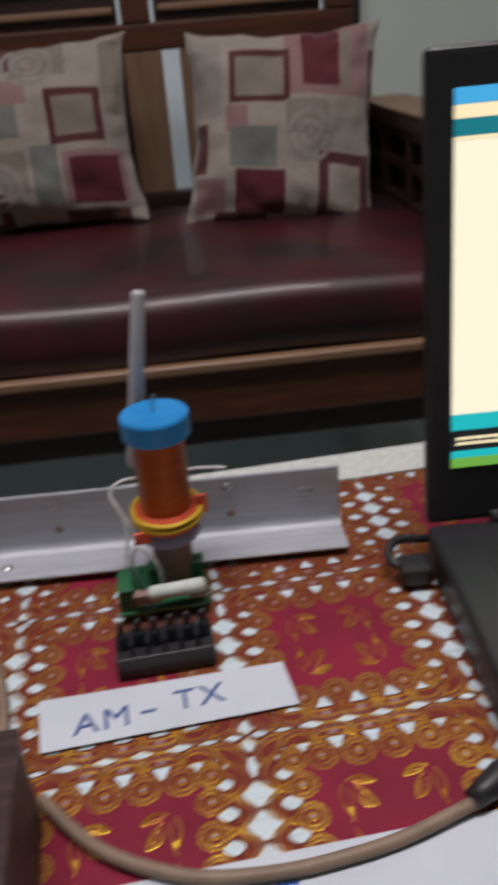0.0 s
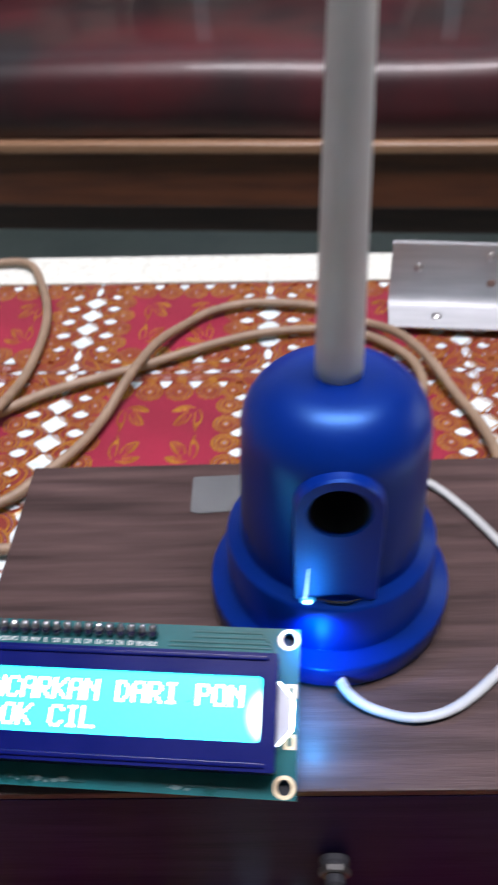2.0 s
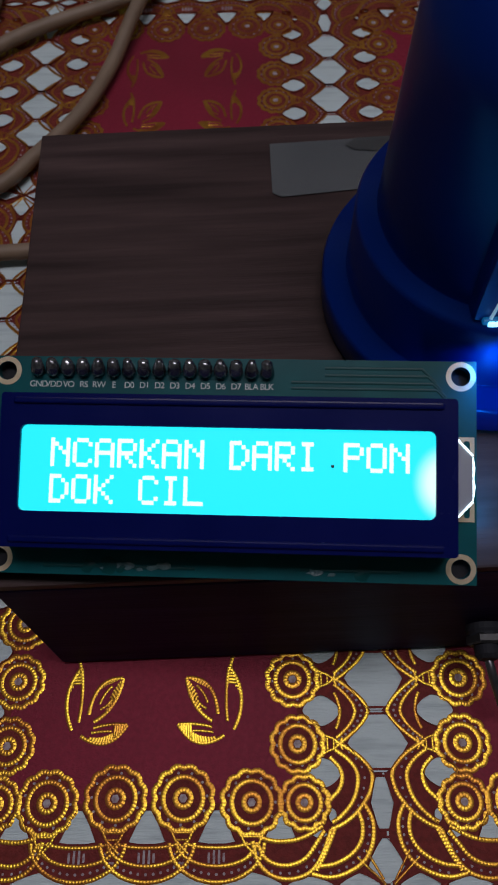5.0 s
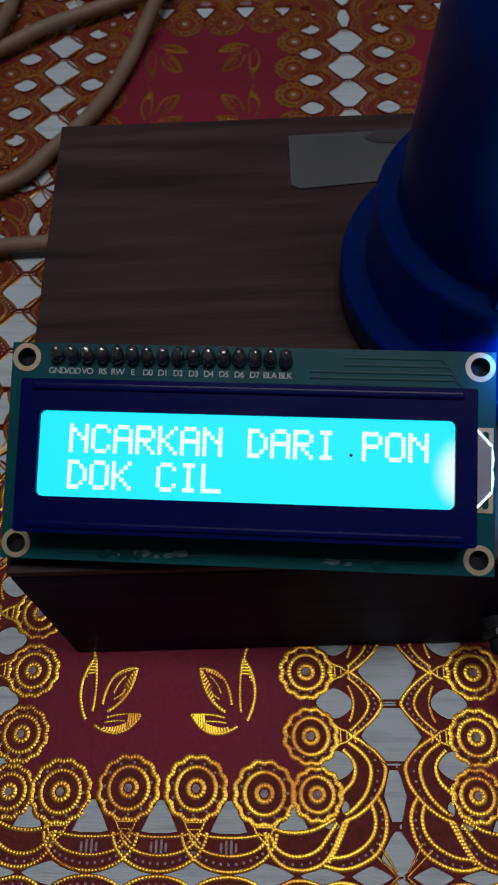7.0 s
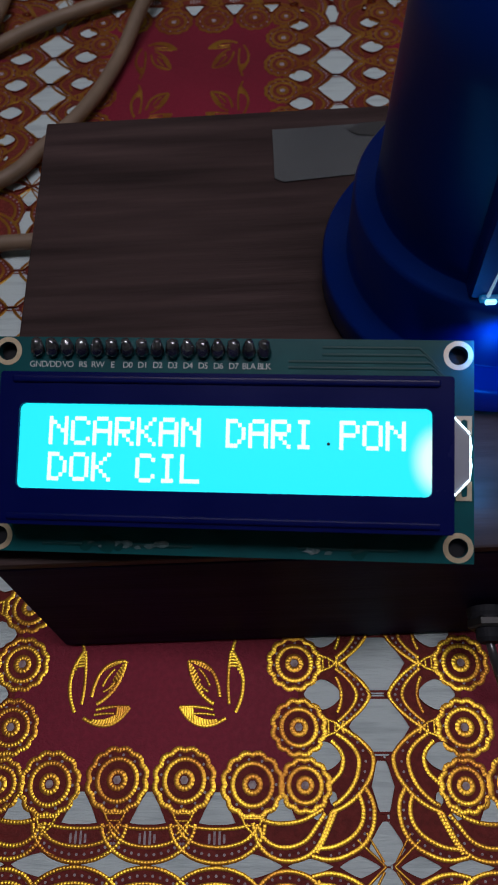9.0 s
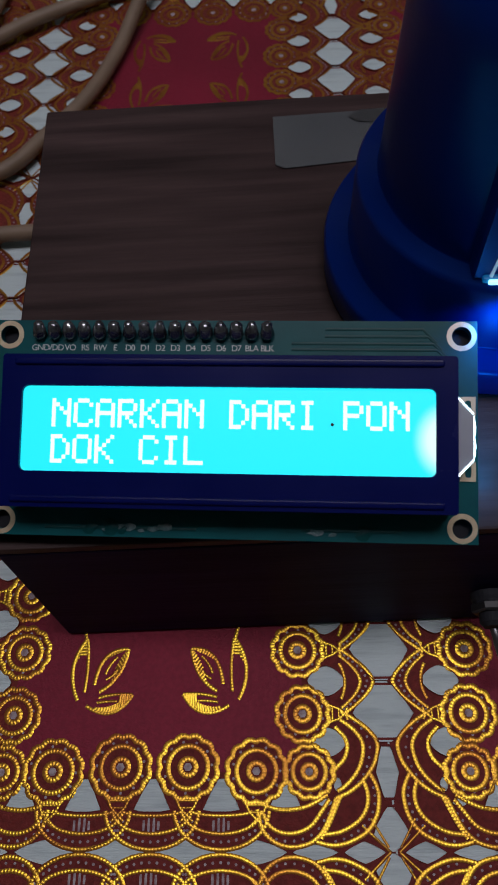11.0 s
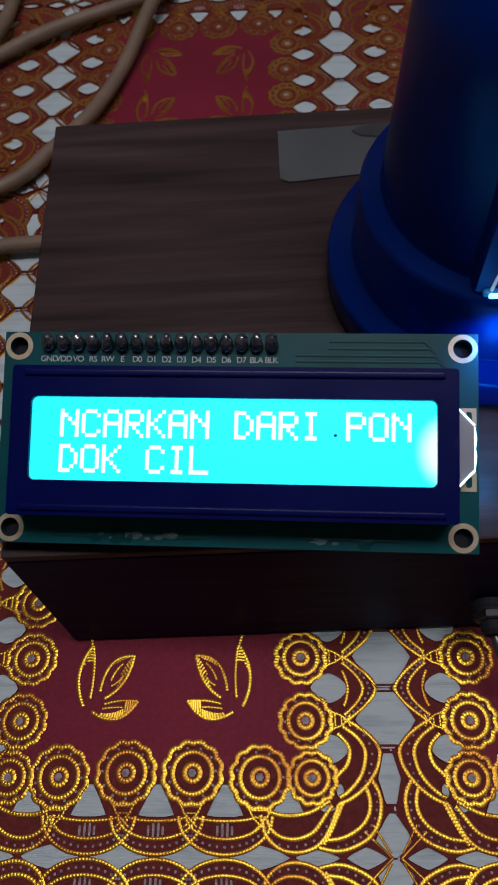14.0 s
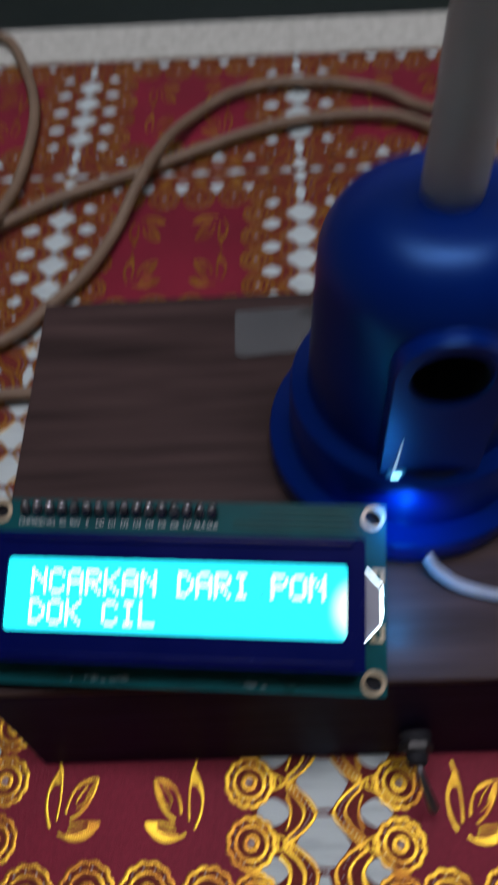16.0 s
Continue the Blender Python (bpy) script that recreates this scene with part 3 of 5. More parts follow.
for x, y, r in rosettes:
    red_poly(ellipse(x, y, r, r, 0, 2 * math.pi, 28)[:-1], 0.16)
    gold.line([(x + (r - 0.55 + 0.55 * abs(math.sin(6 * t))) * math.cos(t), y + (r - 0.55 + 0.55 * abs(math.sin(6 * t))) * math.sin(t)) for t in [2 * math.pi * k / 48 for k in range(49)]], 1.10, 0.2, closed=True)
    gold.line(ellipse(x, y, r * 0.655, r * 0.655, 0, 2 * math.pi, 26), 1.02, 0.2, closed=True)
    gold.line(ellipse(x, y, r * 0.26, r * 0.26, 0, 2 * math.pi, 16), 1.12, 0.2, closed=True)
    # the knot towards the gap, two crossed threads and two bars
    if abs(abs(y) - RY) < 1.2:
        out = (0, math.copysign(1, y))
    else:
        out = (math.copysign(1, x), 0)
    sx, sy = -out[1], out[0]
    P = lambda o, s: (x + out[0] * o + sx * s, y + out[1] * o + sy * s)
    corner = abs(abs(x) - 31.0) < 0.1 and abs(abs(y) - RY) < 0.1
    if corner:
        continue
    k = 1.0 if out[1] else 0.72
    red_poly([P(3.8, -3.7 * k), P(3.8, 3.7 * k), P(7.4, 1.7 * k), P(7.4, -1.7 * k)], 0.13)
    red_poly([P(7.0, -1.7 * k), P(7.0, 1.7 * k), P(10.0 - 1.2 * (1 - k), 2.0 * k), P(10.0 - 1.2 * (1 - k), -2.0 * k)], 0.12)
    for sign in (-1, 1):
        gold.line([P(4.7, 3.1 * sign * k), P(6.0, 2.0 * sign * k), P(7.4, 1.4 * sign * k), P(8.6, 0.1 * sign), P(9.8 - 2.0 * (1 - k), -1.2 * sign)], 0.62, 0.19 + 0.01 * sign)
    gold.line([P(6.1, -1.6 * k), P(6.1, 1.6 * k)], 0.55, 0.2)
    gold.line([P(7.4, -1.2 * k), P(7.4, 1.2 * k)], 0.5, 0.2)
for side in (-1, 1):
    for s2 in (-1, 1):
        gold.line([(side * (HX - 5.2), s2 * (HY - 4.6)), (side * HX, s2 * HY)], 0.55, 0.1)
        gold.line([(side * (HX - 3.4), s2 * (HY - 5.8)), (side * (HX - 0.3), s2 * (HY - 0.8))], 0.5, 0.12)


def stem(a, c, e, n=14):
    """Points on a soft curve from a to e, drawn towards c."""
    return [((1 - t) ** 2 * a[0] + 2 * t * (1 - t) * c[0] + t * t * e[0], (1 - t) ** 2 * a[1] + 2 * t * (1 - t) * c[1] + t * t * e[1]) for t in [k / n for k in range(n + 1)]]


def satin(one, other, t0, t1, deep0, deep1):
    """Close stitches from one edge of a leaf towards the other, reaching deep0 to deep1 of the way across."""
    at = lambda line, t: Vector(line[int(t * 14)]).lerp(Vector(line[min(14, int(t * 14) + 1)]), t * 14 % 1)
    length = sum((Vector(p) - Vector(q)).length for p, q in zip(one, one[1:]))
    count = max(2, int(length * (t1 - t0) / 0.64))
    for k in range(count + 1):
        t = t0 + (t1 - t0) * k / count
        p, q = at(one, t), at(other, t)
        q = p.lerp(q, max(0.05, deep0 + (deep1 - deep0) * k / count))
        if (q - p).length > 0.25:
            gold.line([tuple(p), tuple(q)], 0.68, 0.15, 0.12, beads=False)


for sx in (-1, 1):
    for sy in (-1, 1):
        S = lambda *pts: stem(*[(sx * x, sy * y) for x, y in pts])
        # the slim upright leaf
        outer, inner = S((16.1, 3.6), (20.4, 9.6), (16.9, 16.2)), S((15.8, 3.6), (14.9, 9.4), (15.6, 14.6))
        gold.line(S((16.7, 1.2), (16.3, 2.4), (16.0, 3.9)), 0.80, 0.16)
        satin(outer, inner, 0.04, 0.26, 1.0, 0.95)
        satin(outer, inner, 0.26, 0.42, 0.4, 0.1)
        gold.line(outer, 0.82, 0.16)
        gold.line(inner, 0.72, 0.16)
        # the broad leaf with two veins
        near, far = S((6.8, 5.7), (7.7, 12.0), (12.4, 14.5)), S((6.8, 5.7), (12.7, 5.2), (13.6, 13.1))
        satin(near, far, 0.10, 0.45, 0.45, 0.32)
        satin(near, far, 0.45, 0.72, 0.30, 0.05)
        satin(far, near, 0.14, 0.50, 0.30, 0.12)
        gold.line(near, 0.86, 0.16)
        gold.line(far, 0.82, 0.16)
        gold.line(S((9.0, 7.3), (10.6, 8.6), (11.4, 10.9)), 0.62, 0.17)
        gold.line(S((8.9, 10.0), (9.8, 11.4), (11.2, 12.0)), 0.62, 0.17)
        # the low leaf, closely stitched at its tip
        below, above = S((5.3, 15.1), (9.0, 21.2), (14.9, 17.3)), S((5.3, 15.1), (9.0, 14.7), (12.4, 15.7))
        satin(below, above, 0.03, 0.34, 1.0, 1.0)
        satin(below, above, 0.34, 0.85, 0.5, 0.25)
        gold.line(below, 0.82, 0.16)
        gold.line(above, 0.70, 0.16)
        gold.line(S((8.4, 16.4), (10.5, 16.3), (12.7, 16.7)), 0.60, 0.17)
# the red field inside the rosettes, with soft corners
field_me = bpy.data.meshes.new("field")
fv, ff = [], []
G = 12
for i in range(G + 1):
    for j in range(G + 1):
        fv.append((RX * (2 * i / G - 1) / 1000, RY * (2 * j / G - 1) / 1000, 0.00012))
for i in range(G):
    for j in range(G):
        ff.append((i * (G + 1) + j, (i + 1) * (G + 1) + j, (i + 1) * (G + 1) + j + 1, i * (G + 1) + j + 1))
field_me.from_pydata(fv, [], ff)
gap_me = bpy.data.meshes.new("openings")
gap_me.from_pydata(gap_v, [], gap_f)
lace_me = bpy.data.meshes.new("lace")
# the lace is nearly a millimetre thick where it is cut round the openings
flat = len(red_f)
for f in gap_f:
    at, n = len(red_v), len(f)
    for k in f:
        x, y, z = gap_v[k]
        red_v += [(x, y, 0.00008), (x, y, 0.00085)]
    red_f += [(at + 2 * k, at + 2 * k + 1, at + 2 * ((k + 1) % n) + 1, at + 2 * ((k + 1) % n)) for k in range(n)]
lace_me.from_pydata(red_v, [], red_f)
lace_me.materials.append(M["lace_red"])
lace_me.materials.append(M["lace_edge"])
lace_me.polygons.foreach_set("material_index", [0] * flat + [1] * (len(red_f) - flat))
gold_me = gold.mesh("gold_thread")
dot_v, dot_f = [], []


def dot(x, y, r, z):
    at = len(dot_v)
    dot_v.extend(((x + r * math.cos(k * math.pi / 3)) / 1000, (y + r * math.sin(k * math.pi / 3)) / 1000, z / 1000) for k in range(6))
    dot_f.append(tuple(range(at, at + 6)))


for a, c, out, reach, grow in lobes():
    pts = arc(a, c, out, reach, 1.35, 18, grow)
    for p in pts[2:-2]:
        dot(*p, 0.30, 0.16)
    if out[1]:
        # slits cut in the middle of the band
        mx, my = (a[0] + c[0]) / 2, a[1] + out[1] * 2.6
        for dx, high in ((-1.5, 0.9), (-0.5, 1.3), (0.5, 1.35), (1.4, 0.8)):
            at = len(dot_v)
            dot_v.extend(((mx + dx + u) / 1000, (my + v * high) / 1000, 0.00014) for u, v in ((-0.2, -1), (0.2, -1), (0.26, 0), (0.2, 1), (-0.2, 1), (-0.26, 0)))
            dot_f.append(tuple(range(at, at + 6)))
for n, line in enumerate(corner_lines()):
    if n % 9 in (1, 4, 7):
        mids = [Vector(p) for p in line]
        for k in range(3, len(mids) - 3, 2):
            way = (mids[k + 1] - mids[k - 1]).normalized()
            # beside the line, towards the outer thread
            off = Vector((-way.y, way.x)) * 1.3
            q = mids[k] + (off if (mids[k] + off).length > mids[k].length else -off)
            dot(q.x, q.y, 0.28, 0.16)
for x, y, r in rosettes:
    dot(x, y, 0.85, 0.2)
    for k in range(11):
        t = 2 * math.pi * (k + 0.4 * math.sin(x + y)) / 11
        dot(x + (r - 1.3) * math.cos(t), y + (r - 1.3) * math.sin(t), 0.30, 0.2)
dot_me = bpy.data.meshes.new("eyelets")
dot_me.from_pydata(dot_v, [], dot_f)
for me, name in ((field_me, "cloth_red"), (gold_me, "gold"), (dot_me, "eyelet"), (gap_me, "cloth_white")):
    me.materials.append(M[name])
for i in range(-4, 9):
    for j in range(-2, 4):
        for me, name in ((field_me, "red_field"), (lace_me, "lace_border"), (gold_me, "gold_thread"), (dot_me, "eyelet"), (gap_me, "white_opening")):
            ob = new(name, me)
            ob.parent = cloth
            if me in (dot_me, gold_me, gap_me):
                tagged(ob, kind="stuff")
            ob.location = (CX + i * PX + SLACK.get(i, 0.0), CY + j * PY, -0.0008)

# ---- walnut box ----
BZ, BW, BD = 0.0435, 0.1830, 0.1064
BOX = pose(-0.0975, 0.1906, 0.0005, 0, 0, 1.72)
case = thing("wooden_box", m=BOX, label="dark walnut laminate project box lying on the tablecloth", category="box")
W2, D2 = BW / 2, BD / 2
part("body", box(-W2 + 0.0006, W2 - 0.0006, -D2 + 0.0026, D2 - 0.0006, 0.0, BZ - 0.0030, 0.0006), "walnut", case)
part("lid", box(-W2, W2, -D2, D2, BZ - 0.0030, BZ - 0.0005, 0.0005), "walnut", case)
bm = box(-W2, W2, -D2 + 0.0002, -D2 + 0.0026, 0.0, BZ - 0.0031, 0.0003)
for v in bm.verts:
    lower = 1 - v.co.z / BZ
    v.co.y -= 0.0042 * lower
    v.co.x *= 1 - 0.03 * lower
part("front_panel", bm, "walnut_side", case, "front board with its shade put into the dark colour")

# toggle switch on the front board
sw = thing("toggle_switch", (-0.0980, 0.1341, 0.0160), "small black toggle switch with a metal lever on the box front", "switch")
bm = lathe([(0.0, 0.0), (0.0036, 0.0), (0.0036, 0.0012), (0.0033, 0.0018), (0.0033, 0.0024), (0.0024, 0.0026), (0.0024, 0.0058), (0.0018, 0.0066), (0.0, 0.0066)], 24)
bmesh.ops.rotate(bm, verts=bm.verts, matrix=Matrix.Rotation(radians(90), 3, "X"))
part("bushing", bm, "cavity", sw, smooth=False)
bm = lathe([(0.0, 0.0), (0.0034, 0.0), (0.0038, 0.0004), (0.0038, 0.0016), (0.0034, 0.002), (0.0, 0.002)], 6)
bmesh.ops.rotate(bm, verts=bm.verts, matrix=Matrix.Rotation(radians(90), 3, "X"))
bmesh.ops.translate(bm, vec=(0, -0.0020, 0), verts=bm.verts)
part("nut", bm, "black", sw)
part("lever", tube([(0, -0.005, -0.0005), (0.0014, -0.0092, -0.0034), (0.0036, -0.0140, -0.0070), (0.0039, -0.0147, -0.0075)], [0.0008, 0.0009, 0.0012, 0.0006], 12), "dark_steel", sw, smooth=True)

# ---- tape strip on the box ----
tape = thing("tape_strip", (0, 0, BZ), "strip of greyish translucent tape stuck on the box", "tape")
part("strip", plate([(-0.1380, 0.2215), (-0.1360, 0.2203), (-0.0700, 0.2275), (-0.0710, 0.2400), (-0.1384, 0.2362)], 0.0002, 0.0004), "tape", tape)
part("fold", plate([(-0.1215, 0.2352), (-0.1195, 0.2336), (-0.1130, 0.2330), (-0.1000, 0.2352), (-0.0720, 0.2372), (-0.0715, 0.2396), (-0.1190, 0.2372)], 0.0005, 0.0007), "tape_fold", tape, "darker doubled edge of the tape")

# ---- blue housing with its rod ----
DX, DY = -0.0980, 0.1932
lampbody = thing("blue_housing", (DX, DY, BZ + 0.0002), "dark blue plastic housing with a round port on the box", "housing")
HZ = 0.0522
dome = [(0.0213 - 0.0130 * (1 - math.cos(a)), 0.0570 + 0.0135 * math.sin(a)) for a in [radians(9 * k) for k in range(11)]]
prof = [(0.0, 0.0), (0.0302, 0.0), (0.0308, 0.0008), (0.0310, 0.0070), (0.0305, 0.0082), (0.0266, 0.0085), (0.0264, 0.0092), (0.0262, 0.0228), (0.0256, 0.0240), (0.0226, 0.0243)]
prof += [(0.0225 - 0.0012 * k / 30, 0.0246 + 0.0324 * k / 30) for k in range(30)] + dome + [(0.006, 0.0707), (0.0, 0.0708)]
port = lambda q: q.y < 0 and math.hypot(q.x, q.z - HZ) < 0.0073
part("shell", lathe(prof, 120, skip=port), "blue_plastic", lampbody, smooth=True)
FY = -0.0234
bm = bmesh.new()
ring_in, ring_out = [], []
N = 48
for k in range(N):
    t = 2 * math.pi * k / N
    ring_in.append((0.0065 * math.cos(t), HZ + 0.0065 * math.sin(t)))
    if t <= math.pi:
        ring_out.append((0.0092 * math.cos(t), HZ + 0.0092 * math.sin(t)))
    else:
        u = (t - math.pi) / math.pi
        if u < 0.3:
            ring_out.append((-0.0092, HZ - (HZ - 0.0241) * u / 0.3))
        elif u <= 0.7:
            ring_out.append((-0.0092 + 0.0184 * (u - 0.3) / 0.4, 0.0241))
        else:
            ring_out.append((0.0092, 0.0241 + (HZ - 0.0241) * (u - 0.7) / 0.3))
loops = [[bm.verts.new((x, y, z)) for x, z in ring] for ring, y in ((ring_in, -0.006), (ring_in, FY + 0.0006), ([(x * 1.06, HZ + (z - HZ) * 1.06) for x, z in ring_in], FY), (ring_out, FY), ([(x * 1.03, HZ + (z - HZ) * 1.02) for x, z in ring_out], FY + 0.0008), ([(x * 1.06, HZ + (z - HZ) * 1.02) for x, z in ring_out], -0.0170))]
for a, c in zip(loops, loops[1:]):
    for k in range(N):
        j = (k + 1) % N
        bm.faces.new((a[k], a[j], c[j], c[k]))
bmesh.ops.recalc_face_normals(bm, faces=bm.faces)
part("port_boss", bm, "blue_plastic", lampbody, "flat blue boss with a round port")
# port inside coloured near black in place of the shade in its depth
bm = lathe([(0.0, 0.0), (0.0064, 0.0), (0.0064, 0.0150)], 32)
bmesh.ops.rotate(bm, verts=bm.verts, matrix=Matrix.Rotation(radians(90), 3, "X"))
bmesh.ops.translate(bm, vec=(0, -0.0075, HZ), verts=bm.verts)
part("port_lining", bm, "cavity", lampbody, "inside of the port, its shade put in as black")
led = part("led", box(-0.0080, -0.0046, FY - 0.0008, FY + 0.0004, 0.0241, 0.0254, 0.0004), "led_lens", lampbody, "small clear lamp glowing cyan")
part("led_chip", box(-0.0072, -0.0054, FY - 0.0013, FY - 0.0007, 0.0243, 0.0252, 0.0003), "led", led)
bm = tube([(-0.0068, FY - 0.0004, 0.0255), (-0.0064, FY - 0.0004, 0.0310), (-0.0062, FY - 0.0003, 0.0355)], [0.00032, 0.00020, 0.00010], 6)
part("light_guide", bm, "guide", lampbody, "thin clear thread lit from the lamp")
# thin dark tube laid in for the shade of the gap under the boss
part("boss_gap_shade", tube([(-0.0040, FY - 0.0002, 0.0252), (-0.0010, FY - 0.0010, 0.0249), (0.0025, FY - 0.0012, 0.0249), (0.0060, FY - 0.0002, 0.0252)], [0.0001, 0.0003, 0.0003, 0.0001], 8), "cavity", lampbody, "dark strip standing in for the shaded gap under the boss")

rod = thing("rod", (DX + 0.0003, DY + 0.001, BZ + 0.0695), "tapered frosted translucent rod standing in the blue housing", "rod")
part("stick", lathe([(0.0, 0.0), (0.0051, 0.0), (0.0052, 0.004), (0.0037, 0.0850), (0.0036, 0.0866), (0.0, 0.0868)], 40), "rod", rod, smooth=True)
rod.rotation_euler = (0, radians(-0.5), 0)

# ---- white flat wire from the housing over the box ----
wz = BZ + 0.0012
wire = [(-0.0966, 0.1615, wz + 0.004), (-0.0940, 0.1590, wz + 0.0015), (-0.0885, 0.1562, wz), (-0.0790, 0.1543, wz), (-0.0690, 0.1575, wz), (-0.0570, 0.1675, wz), (-0.0485, 0.1770, wz), (-0.0450, 0.1920, wz),
        (-0.0487, 0.2070, wz), (-0.0590, 0.2250, wz), (-0.0690, 0.2345, wz + 0.0006), (-0.0800, 0.2345, wz + 0.001), (-0.0880, 0.2260, wz + 0.003)]
tagged(part("white_wire", tube(smooth_line(wire), 0.0013, 10, flat=0.6), "white_wire", smooth=True), "flat white wire curling from the blue housing over the box", "wire")

# ---- character display ----
ex, ey = Vector((0.99886, -0.04545, 0.01457)).normalized(), Vector((0.03686, 0.92853, 0.36943))
ey = (ey - ex * ey.dot(ex)).normalized()
ez = ex.cross(ey)
LCD = Matrix.Translation((-0.14649, 0.15111, 0.05481)) @ Matrix((ex, ey, ez)).transposed().to_4x4()
lcd = thing("display_module", label="green circuit board with lit cyan display tilted on the box", category="display", m=LCD)
mm = 0.001


def rect_hole(outer, holes, z0, z1):
    """A slab made by filling the outline and the holes, then thickened."""
    made = bmesh.new()
    edges = []
    for loop in [outer] + holes:
        vs = [made.verts.new((x, y, z0)) for x, y in loop]
        edges += [made.edges.new((vs[k], vs[(k + 1) % len(vs)])) for k in range(len(vs))]
    made_faces = bmesh.ops.triangle_fill(made, edges=edges, use_beauty=True, use_dissolve=False)
    faces = [g for g in made_faces["geom"] if isinstance(g, bmesh.types.BMFace)]
    up = bmesh.ops.extrude_face_region(made, geom=faces)
    bmesh.ops.translate(made, vec=(0, 0, z1 - z0), verts=[g for g in up["geom"] if isinstance(g, bmesh.types.BMVert)])
    bmesh.ops.recalc_face_normals(made, faces=made.faces)
    return made


def circle(x, y, r, n=24):
    return [(x + r * math.cos(2 * math.pi * k / n), y + r * math.sin(2 * math.pi * k / n)) for k in range(n)]


def rounded(x0, x1, y0, y1, r, n=6):
    out = []
    for cx, cy, a in ((x1 - r, y1 - r, 0), (x0 + r, y1 - r, 90), (x0 + r, y0 + r, 180), (x1 - r, y0 + r, 270)):
        out += [(cx + r * math.cos(radians(a + 90 * k / n)), cy + r * math.sin(radians(a + 90 * k / n))) for k in range(n + 1)]
    return out


holes = [(sx * 37.5 * mm, sy * 15.5 * mm) for sx in (-1, 1) for sy in (-1, 1)]
part("circuit_board", rect_hole([(-40 * mm, -18 * mm), (40 * mm, -18 * mm), (40 * mm, 18 * mm), (-40 * mm, 18 * mm)], [circle(x, y, 1.55 * mm) for x, y in holes], -1.6 * mm, 0.0), "pcb", lcd)
for x, y in holes:
    part("mounting_ring", rect_hole(circle(x, y, 2.40 * mm, 32), [circle(x, y, 1.58 * mm, 32)], -1.62 * mm, 0.05 * mm), "pad", lcd, "pale tinned ring round a screw hole")
WX, WY, WW, WH = 0.0, -1.0 * mm, 64.6 * mm, 13.5 * mm
frame_o = rounded(-35.6 * mm, 35.6 * mm, -13.4 * mm, 10.8 * mm, 0.6 * mm)
frame_i = rounded(WX - WW / 2, WX + WW / 2, WY - WH / 2, WY + WH / 2, 1.0 * mm)
bez = part("bezel", rect_hole(frame_o, [frame_i], 0.1 * mm, 7.2 * mm), "bezel", lcd, "glossy black metal display frame with blue glow in its colour")
bv = bez.modifiers.new("edge", "BEVEL")
bv.width, bv.segments, bv.limit_method = 0.45 * mm, 2, "ANGLE"
for y in (9.6, -12.1):
    part("bezel_rib", box(-33.5 * mm, 33.5 * mm, (y - 0.55) * mm, (y + 0.55) * mm, 7.0 * mm, 7.75 * mm, 0.35 * mm, seg=3), "bezel", lcd)
part("screen", plate(rounded(WX - WW / 2 - 0.4 * mm, WX + WW / 2 + 0.4 * mm, WY - WH / 2 - 0.4 * mm, WY + WH / 2 + 0.4 * mm, 1 * mm), 5.9 * mm, 6.5 * mm), "lcd_glow", lcd, "lit cyan screen")
part("speck", lathe([(0.0, 0.08 * mm), (0.22 * mm, 0.05 * mm), (0.26 * mm, 0.0)], 10, (16.6 * mm, WY + 1.1 * mm, 6.55 * mm)), "black", lcd, "tiny dark speck on the screen")
GLYPHS = {
    "N": "10001 11001 10101 10011 10001 10001 10001", "C": "01110 10001 10000 10000 10000 10001 01110", "A": "01110 10001 10001 11111 10001 10001 10001",
    "R": "11110 10001 10001 11110 10100 10010 10001", "K": "10001 10010 10100 11000 10100 10010 10001", "D": "11100 10010 10001 10001 10001 10010 11100",
    "I": "01110 00100 00100 00100 00100 00100 01110", "P": "11110 10001 10001 11110 10000 10000 10000", "O": "01110 10001 10001 10001 10001 10001 01110",
    "L": "10000 10000 10000 10000 10000 10000 11111",
}
D = 0.615 * mm


def dot_line(words, x0, y0):
    """One line of dot-matrix characters from the upper left corner."""
    made = bmesh.new()
    for k, ch in enumerate(words):
        if ch == " ":
            continue
        for r, bits in enumerate(GLYPHS[ch].split()):
            for c, bit in enumerate(bits):
                if bit == "1":
                    x, y = x0 + k * 3.52 * mm + c * D, y0 - r * 0.645 * mm
                    vs = [made.verts.new(q) for q in ((x, y - 0.625 * mm, 6.58 * mm), (x + 0.59 * mm, y - 0.625 * mm, 6.58 * mm), (x + 0.59 * mm, y, 6.58 * mm), (x, y, 6.58 * mm))]
                    made.faces.new(vs)
    return made


part("text_line", dot_line("NCARKAN DARI PON", WX - WW / 2 + 4.8 * mm, WY + WH / 2 - 2.0 * mm), "lcd_text", lcd, "white dot-matrix words")
part("text_line", dot_line("DOK CIL", WX - WW / 2 + 4.8 * mm, WY + WH / 2 - 7.7 * mm), "lcd_text", lcd, "white dot-matrix words")
LABELS = "GND VDD VO RS RW E D0 D1 D2 D3 D4 D5 D6 D7 BLA BLK".split()
